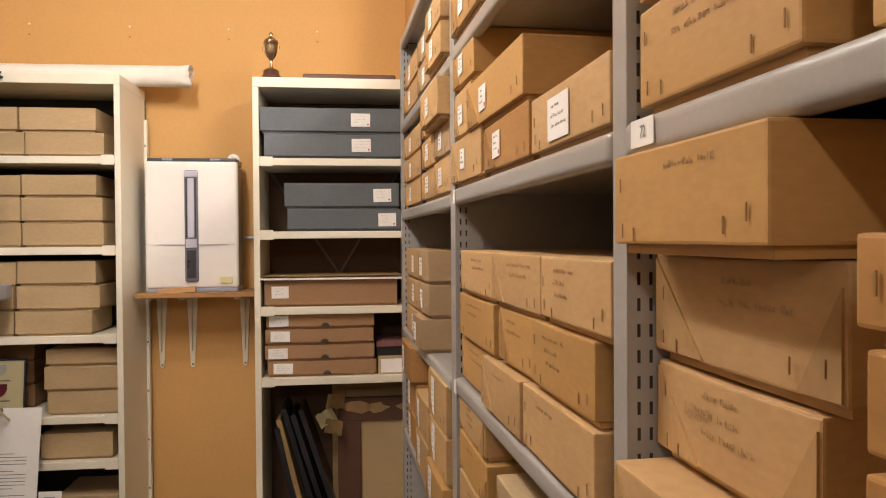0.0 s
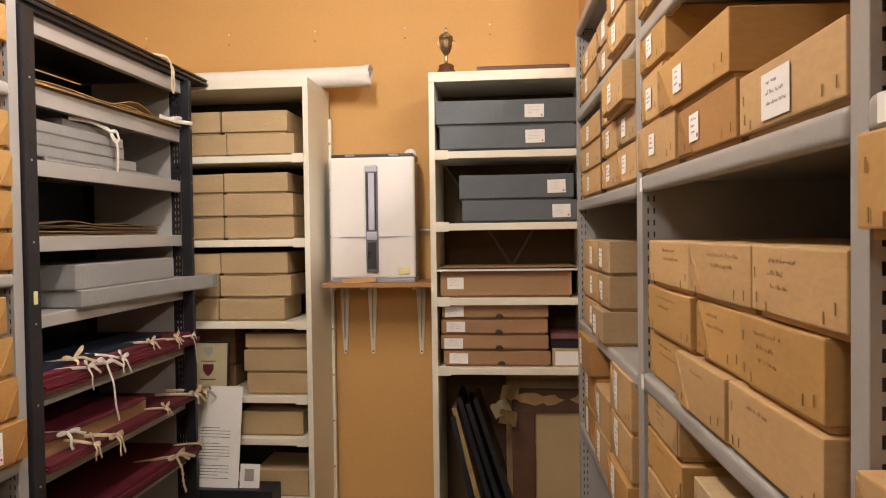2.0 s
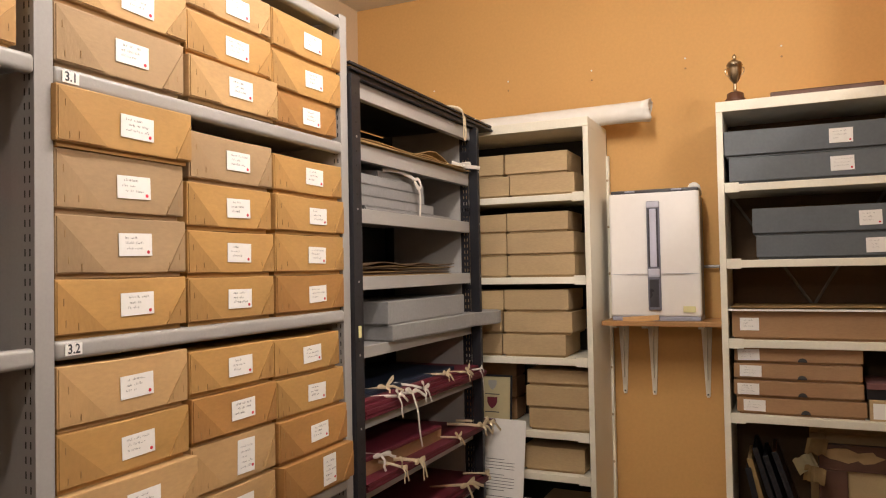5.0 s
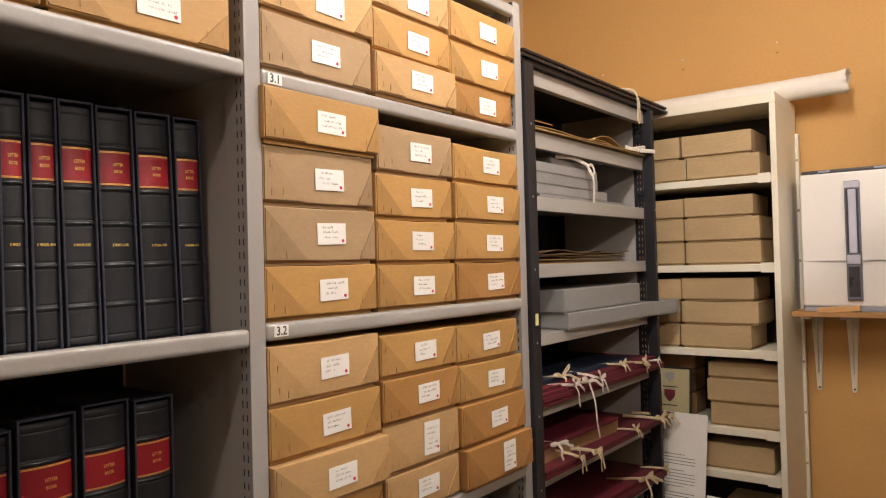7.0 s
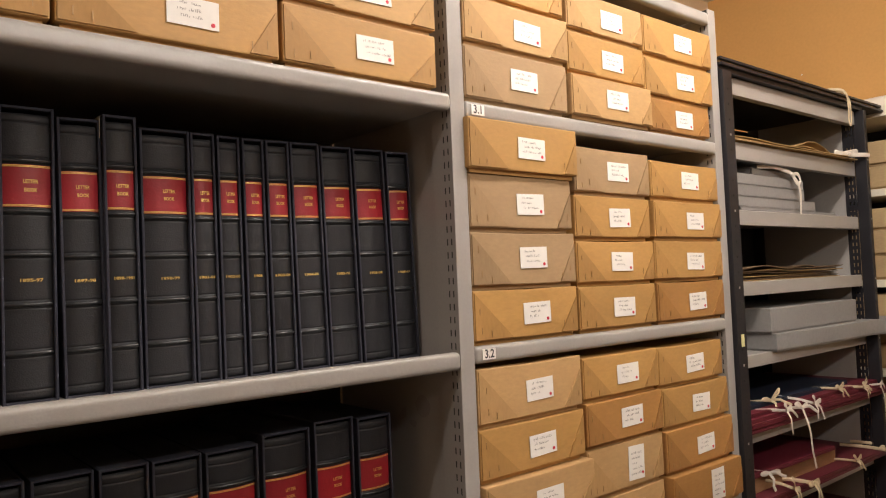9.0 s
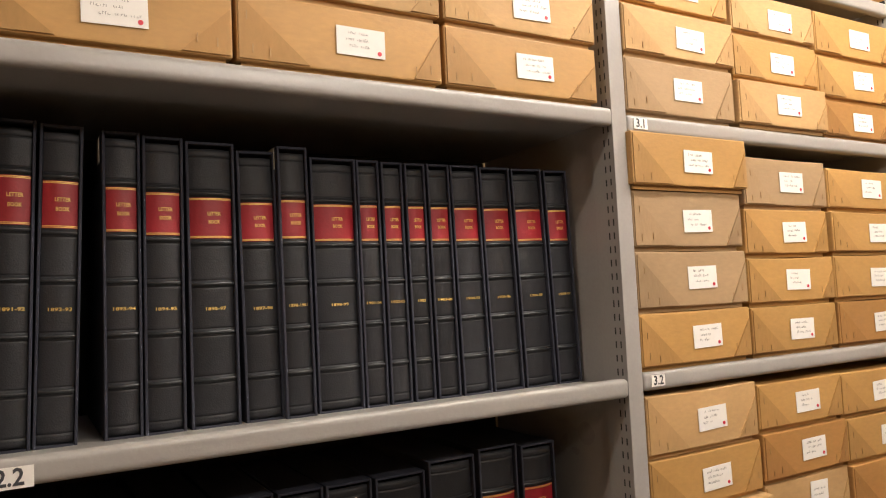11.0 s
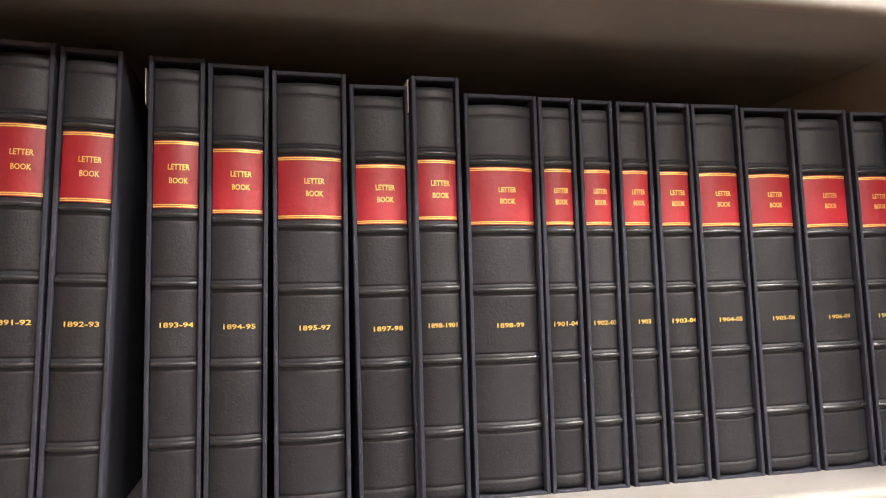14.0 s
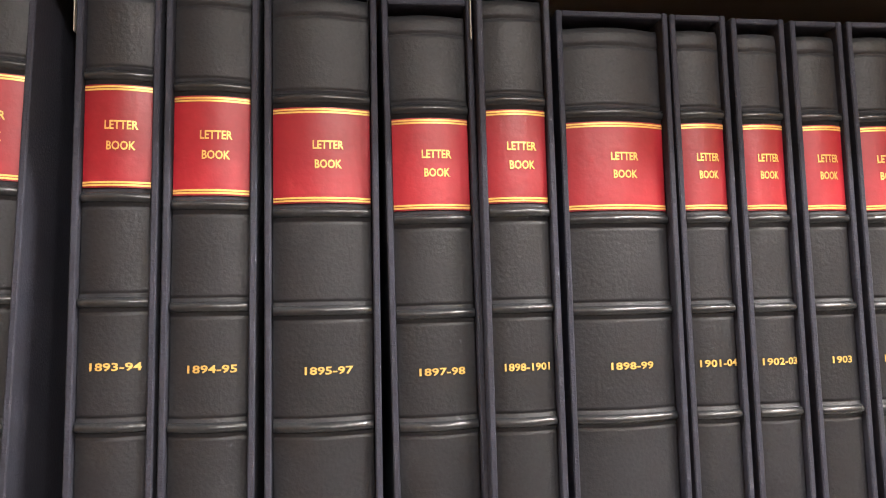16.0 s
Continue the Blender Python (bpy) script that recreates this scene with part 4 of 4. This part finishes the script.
for a, b, base, rows in ((-1.354, -1.054, 1.806, ((0.098, 0.03, "buff", 0, 0), (0.1, 0.03, "buff", -0.020, -0.030))), (-1.69, -1.37, 1.806, ((0.098, 0.03, "buff", 0, 0.012), (0.1, 0.03, "buff", 0, -0.014))),
                         (-1.370, -1.060, 1.442, ((0.098, 0.03, "buff", 0, 0), (0.103, 0.03, "buff", -0.002, -0.003), (0.092, 0.03, "buff", 0, -0.026))), (-1.70, -1.376, 1.442, ((0.098, 0.03, "buff", 0, 0), (0.103, 0.03, "buff", 0, 0), (0.09, 0.035, "buff", 0, 0))),
                         (-1.400, -1.090, 1.086, ((0.100, 0.025, "buff", 0, -0.018), (0.101, 0.03, "buff", 0.004, 0.012), (0.1, 0.035, "buff", 0.006, -0.004))), (-1.74, -1.408, 1.086, ((0.1, 0.03, "buff", 0, 0), (0.1, 0.03, "buff", 0, 0), (0.098, 0.035, "buff", 0, 0.01))),
                         (-1.284, -1.010, 0.762, ((0.096, 0.03, "buff", 0, 0), (0.1, 0.035, "buff", -0.014, 0), (0.07, 0.05, "buff", -0.012, 0))), (-1.70, -1.40, 0.762, ((0.1, 0.20, "kraft", 0, 0), (0.1, 0.2, "kraft", 0, 0), (0.08, 0.2, "kraft", 0, 0))),
                         (-1.316, -1.038, 0.578, ((0.110, 0.04, "buff", 0, 0),)), (-1.26, -1.02, 0.31, ((0.12, 0.04, "buff", 0, 0),))):
    column(BACK, a, b, base, rows, flaps="", staples=False, depth=0.26 if base != 0.762 or a > -1.5 else 0.13, group="buff boxes")
column(BACK, -0.424, 0.15, 1.803, ((0.104, 0.01, "slate", 0.006, 0), (0.108, 0.005, "slate", -0.010, 0)), tag=(0.71, 0.08, 0.055, True), flaps="", staples=False, depth=0.33, group="slate boxes")
column(BACK, -0.332, 0.158, 1.500, ((0.094, 0.01, "slate", 0.006, 0), (0.108, 0.005, "slate", -0.006, -0.02)), tag=(0.86, 0.075, 0.055, True), flaps="", staples=False, depth=0.33, group="slate boxes")
z = 0.890
for i, (a, b) in enumerate(((-0.415, 0.038), (-0.425, 0.03), (-0.423, 0.027), (-0.42, 0.03))):
    box = archive_box(BACK, a, b, z, z + 0.067, 0.03, "kraft", 0.31, tag=(0.13, 0.08, 0.044, False), flaps="", staples=False, yaw=0, group="flat boxes")
    bm = bmesh.new()
    bmesh.ops.create_cone(bm, cap_ends=True, segments=20, radius1=0.017, radius2=0.017, depth=0.002, matrix=pose(0.02, -0.0016, 0.008, 90))
    bmesh.ops.bisect_plane(bm, geom=bm.verts[:] + bm.edges[:] + bm.faces[:], plane_co=(0, 0, 0.009), plane_no=(0, 0, -1), clear_outer=True)
    # a dark half disc on the front, painted as the notch's shade
    part("thumb_notch", bm, SHADOW_STEEL, box, "dark half-round thumb notch")
    z += 0.067
small = thing("small_box", "small cream box with a white end label", "box", BACK @ pose(0.045, 0.03, 0.890))
part("body", block(0, 0.115, 0, 0.2, 0, 0.075, 0.002), BOARD["buff"], small)
part("label", block(0.012, 0.11, -0.001, 0, 0.008, 0.066), PAPER, small, "white end label")
dark = thing("ledger", "dark bound ledger lying on a box", "book", BACK @ pose(0.04, 0.06, 0.965))
part("cover", block(0, 0.12, 0, 0.2, 0, 0.04, 0.002), BLACK_STEEL, dark)
pink = thing("pink_folder", "dull pink paper folder on top of a ledger", "folder", BACK @ pose(0.04, 0.05, 1.005))
part("cover", block(0, 0.12, 0, 0.22, 0, 0.022, 0.002), PINK_PAPER, pink)

# things on and around the cabinets
roll = thing("plan_roll", "white rolled plans with a crumpled end on the cabinet", "paper roll", pose(-0.772, 2.85, 2.183, 0, 0, 178.5))
bm = tube([(-0.02 + 0.95 * i / 24, 0, 0) for i in range(25)], 0.046, 1.0, 28)
bmesh.ops.delete(bm, geom=[f for f in bm.faces if len(f.verts) > 4], context="FACES_ONLY")
for v in bm.verts:
    k = max(0.0, 1 - (v.co.x + 0.02) / 0.06)
    v.co += Vector((0.010 * k * noise.noise(v.co * 40), 0, 0)) + noise.noise_vector(v.co * 38) * (0.0015 + 0.013 * k)
bmesh.ops.solidify(bm, geom=bm.faces[:], thickness=0.002)
part("outer_sheet", bm, WHITE_ROLL, roll, smooth=True)
bm = tube([(-0.008 + 0.9 * i / 24, 0, -0.006) for i in range(25)], 0.031, 1.0, 20)
for v in bm.verts:
    k = max(0.0, 1 - (v.co.x + 0.008) / 0.05)
    v.co += noise.noise_vector(v.co * 55) * 0.010 * k
part("inner_roll", bm, WHITE_ROLL, roll, smooth=True)

cup = thing("trophy_cup", "tarnished silver trophy cup with lid on a wooden base", "trophy", pose(-0.388, 2.64, 2.136) @ Matrix.Scale(0.88, 4))
part("plinth", lathe([(0.044, 0), (0.044, 0.012), (0.038, 0.018), (0.036, 0.038), (0.026, 0.045)]), DARK_WOOD, cup, "dark wooden plinth", smooth=True)
part("bowl", lathe([(0.018, 0.042), (0.01, 0.05), (0.006, 0.066), (0.009, 0.074), (0.006, 0.08), (0.010, 0.09), (0.022, 0.105), (0.029, 0.125), (0.031, 0.15), (0.034, 0.168), (0.036, 0.17), (0.033, 0.174)]), BRASS, cup, smooth=True)
part("lid", lathe([(0.034, 0.174), (0.030, 0.182), (0.020, 0.19), (0.01, 0.196), (0.006, 0.202), (0.01, 0.208), (0.007, 0.214), (0.002, 0.222)]), BRASS, cup, smooth=True)
for s in (-1, 1):
    part("handle", tube(curve_points([(s * 0.031, 0, 0.158), (s * 0.039, 0, 0.156), (s * 0.040, 0, 0.138), (s * 0.028, 0, 0.122)]), 0.0022), BRASS, cup, smooth=True)
plaque = thing("wooden_shield", "dark wooden board lying on the cabinet", "board", pose(-0.09, 2.72, 2.1365))
part("board", block(-0.17, 0.22, -0.08, 0.1, 0, 0.026, 0.008, 3), DARK_WOOD, plaque)

wallboard = thing("wall_shelf", "pine board shelf on white steel brackets", "wall shelf", pose(0, 2.73, 1.222))
part("board", block(-0.972, -0.465, 0, 0.268, 0, 0.02, 0.002), WOOD, wallboard)
for x in (-0.925, -0.79, -0.555):
    part("bracket", prism([(x - 0.024, -0.002), (x + 0.024, -0.002), (x + 0.009, -0.33), (x + 0.006, -0.338), (x - 0.006, -0.338), (x - 0.009, -0.33)], 0.257, 0.2685), CREAM_STEEL, wallboard, "white steel bracket")
    part("bracket_arm", block(x - 0.012, x + 0.012, 0.03, 0.257, -0.012, -0.002), CREAM_STEEL, wallboard)
    part("bracket_rib", prism([(x - 0.003, -0.012), (x + 0.003, -0.012), (x + 0.002, -0.26), (x - 0.002, -0.26)], 0.225, 0.257), CREAM_STEEL, wallboard)
    for dz in (-0.04, -0.325):
        bm = bmesh.new()
        bmesh.ops.create_uvsphere(bm, u_segments=8, v_segments=6, radius=0.004)
        part("screw", bm, SHADOW_STEEL, wallboard, m=pose(x, 0.256, dz))

unit = thing("dehumidifier", "white air purifier with a lilac centre strip", "appliance", pose(-0.745, 2.775, 1.2425))
bm = block(-0.19, 0.19, 0.012, 0.185, 0.012, 0.55, 0.016, 4)
part("housing", bm, DARK_PLASTIC, unit, "grey rear housing")
front = block(-0.193, 0.193, -0.002, 0.03, 0.018, 0.565, 0.012, 4)
for v in front.verts:
    v.co.y += 0.010 * (v.co.x / 0.193) ** 2
part("front_cover", front, WHITE_PLASTIC, unit, "glossy white front cover", smooth=True)
part("base", block(-0.188, 0.19, 0.004, 0.18, 0.0, 0.018, 0.004), LILAC_PLASTIC, unit, "lilac grey base")
for a, b in ((-0.185, -0.03), (0.03, 0.185)):
    seam = block(a, b, -0.0022, 0.004, 0.2045, 0.2055)
    for i in range(1, 10):
        bmesh.ops.bisect_plane(seam, geom=seam.verts[:] + seam.edges[:] + seam.faces[:], plane_co=(a + (b - a) * i / 10, 0, 0), plane_no=(1, 0, 0))
    for v in seam.verts:
        v.co.y += 0.010 * (v.co.x / 0.193) ** 2
    part("seam", seam, LILAC_PLASTIC, unit)
strip = part("centre_strip", block(-0.028, 0.028, -0.008, 0.01, 0.045, 0.525, 0.008, 3), STRIP_PLASTIC, unit, "grey lilac plastic strip")
part("strip_groove", block(-0.022, -0.015, -0.0095, -0.006, 0.235, 0.49, 0.001), DARK_PLASTIC, strip)
part("strip_groove", block(0.015, 0.022, -0.0095, -0.006, 0.235, 0.49, 0.001), DARK_PLASTIC, strip)
part("strip_bar", block(-0.014, 0.014, -0.013, -0.006, 0.235, 0.49, 0.005, 3), PALE_LILAC, strip, "paler lilac bar")
part("strip_cap", block(-0.027, 0.027, -0.014, -0.006, 0.495, 0.522, 0.004, 3), PALE_LILAC, strip, "pale rounded end cap")
part("strip_collar", block(-0.024, 0.024, -0.012, -0.006, 0.190, 0.228, 0.004, 3), PALE_LILAC, strip, "pale lilac collar")
part("window", block(-0.020, 0.020, -0.0095, -0.006, 0.060, 0.182, 0.002), DARK_PLASTIC, strip, "dark water window")
part("control_panel", block(-0.185, 0.19, 0.01, 0.17, 0.5505, 0.578, 0.006, 3), DARK_PLASTIC, unit, "dark top control panel")
for x in (-0.10, 0.10):
    part("button", block(x - 0.022, x + 0.022, 0.006, 0.03, 0.567, 0.5755, 0.003), LILAC_PLASTIC, unit)
part("sticker", block(0.118, 0.168, -0.0008, 0.012, 0.038, 0.064), YELLOW, unit, "pale green rating sticker")
cap = part("hose_cap", lathe([(0.026, -0.006), (0.028, 0.0), (0.024, 0.006), (0.014, 0.007), (0.012, 0.003)], 24), WHITE_PLASTIC, unit, "round white cap", m=pose(0.165, 0.09, 0.578, 90))
wedge = thing("wood_wedge", "thin pine offcut leaning under an appliance", "wood offcut", pose(-0.80, 2.742, 1.2425, 0, -4, 0))
part("offcut", block(-0.08, 0.075, 0, 0.02, 0.0, 0.022, 0.001), FRESH_PINE, wedge)
tap = thing("pipe_stub", "short grey pipe with a small valve on the wall", "pipe", pose(-0.52, 2.97, 1.475))
part("pipe", tube([(-0.06, 0, 0), (0.05, 0, 0)], 0.007), GREY_STEEL, tap)
part("valve", block(0.03, 0.05, -0.03, 0.008, -0.02, 0.006, 0.004), SHADOW_STEEL, tap)

# pictures and boards at the foot of the open cabinet
def picture_frame(m, w, h, rim, depth, frame_mat, inner_mat, label):
    t = thing("picture_frame", label, "picture frame", m, "stored frames")
    for n, q in (("rail", (0, w, 0, rim)), ("rail", (0, w, h - rim, h)), ("stile", (0, rim, rim, h - rim)), ("stile", (w - rim, w, rim, h - rim))):
        part(n, block(q[0], q[1], 0, depth, q[2], q[3], 0.003), frame_mat, t)
    part("backing", block(rim - 0.002, w - rim + 0.002, depth * 0.4, depth * 0.6, rim - 0.002, h - rim + 0.002), inner_mat, t)
    return t


picture_frame(BACK @ pose(-0.155, 0.20, 0.0, -2, 0, 0), 0.36, 0.855, 0.06, 0.03, GESSO, CANVAS_BACK, "tall old frame with bare gesso leaning back")
old = picture_frame(BACK @ pose(-0.128, 0.08, 0.0, -3, 0, 0), 0.43, 0.775, 0.10, 0.035, FRAME_WOOD, CANVAS_BACK, "old red-brown picture frame with flaking gilding")
for k, (x, z, s) in enumerate(((0.08, 0.738, 0.07), (0.30, 0.735, 0.05), (0.17, 0.732, 0.055))):
    rng = random.Random(k)
    pts = [(x + s * rng.uniform(0.6, 1.1) * math.cos(a), z + 0.45 * s * rng.uniform(0.6, 1.1) * math.sin(a)) for a in [i * math.pi / 5 for i in range(10)]]
    part("flaked_patch", prism(pts, -0.0015, 0.002), GESSO, old, "patch of bare gesso")
torn = thing("torn_paper", "torn yellow paper scraps curling off a frame", "paper", BACK @ pose(-0.165, 0.06, 0.685))
for k, (x, z, r) in enumerate(((0.03, 0.09, 12), (-0.01, 0.02, -25), (0.02, -0.02, 8))):
    bm = bmesh.new()
    bmesh.ops.create_grid(bm, x_segments=6, y_segments=4, size=0.5)
    for v in bm.verts:
        a, b = v.co.x, v.co.y
        v.co = (0.075 * a, 0.025 * math.sin(3 * a + k), 0.06 * b + 0.012 * noise.noise(Vector((a * 4, b * 4, k))))
    bmesh.ops.solidify(bm, geom=bm.faces[:], thickness=0.001)
    part("scrap", bm, GLASS_SHEET if k == 1 else OLD_PAPER, torn, m=pose(x, -0.004 * k, z, 0, r, 0))
for k, (x, lean, h, mat, word) in enumerate(((-0.29, -12, 0.58, BLACK_STEEL, "black"), (-0.255, -14, 0.62, OLD_PAPER, "yellowed"), (-0.20, -16, 0.67, BLACK_STEEL, "black"), (-0.16, -17, 0.64, BLACK_STEEL, "worn black"), (-0.11, -18, 0.66, DARK_WOOD, "dark brown"))):
    t = thing("leaning_frame", word + " thin framed panel leaning sideways in the cabinet", "picture frame", BACK @ pose(x + 0.02, 0.06 + 0.012 * k, 0.10, 0, lean, 0), "leaning frames")
    part("panel", block(0, 0.016, 0, 0.24, 0, h, 0.002), mat, t)
    part("rim", block(-0.003, 0.019, -0.006, 0.004, 0, h, 0.002), BLACK_STEEL if mat is not OLD_PAPER else OLD_PAPER, t)

# framed arms and printed sheet by the cream cabinet
arms = picture_frame(BACK @ pose(-1.548, 0.02, 0.762, -6, 0, 0), 0.18, 0.235, 0.008, 0.012, BLACK_STEEL, GLASS_SHEET, "small black frame with a cream printed crest sheet")
for z, s in ((0.19, 0.02), (0.11, 0.024)):
    pts = [(0.085 - s, z + s), (0.085 + s, z + s), (0.085 + s, z), (0.085 + s * 0.6, z - s * 0.7), (0.085, z - s * 1.2), (0.085 - s * 0.6, z - s * 0.7), (0.085 - s, z)]
    part("crest", prism(pts, 0.0035, 0.006), GREY_STEEL if z > 0.15 else MAROON, arms, "small printed shield")
    part("caption", block(0.05, 0.12, 0.0035, 0.006, z - 0.045, z - 0.041), INK, arms)
sheet = thing("printed_sheet", "white printed text sheet standing on its end", "sheet", pose(-1.475, 2.475, 0.405, -9, 0.8, 0))
part("paper", block(0, 0.2, 0, 0.002, 0, 0.42), PAPER, sheet)
for i in range(17):
    if i not in (4, 11):
        part("text_line", block(0.02, 0.155 if i % 5 else 0.11, -0.0006, 0, 0.245 - i * 0.013, 0.247 - i * 0.013), INK, sheet)
part("card", block(0.205, 0.29, 0.004, 0.006, 0, 0.10), PAPER, sheet, "second white card")
part("barcode", block(0.225, 0.265, 0.0035, 0.004, 0.03, 0.08), GREY_STEEL, sheet)
stand = thing("storage_crate", "dark low crate under the printed sheet", "crate", pose(-1.42, 2.45, 0.0))
part("body", block(-0.1, 0.3, -0.0, 0.12, 0, 0.403, 0.004), BLACK_STEEL, stand)
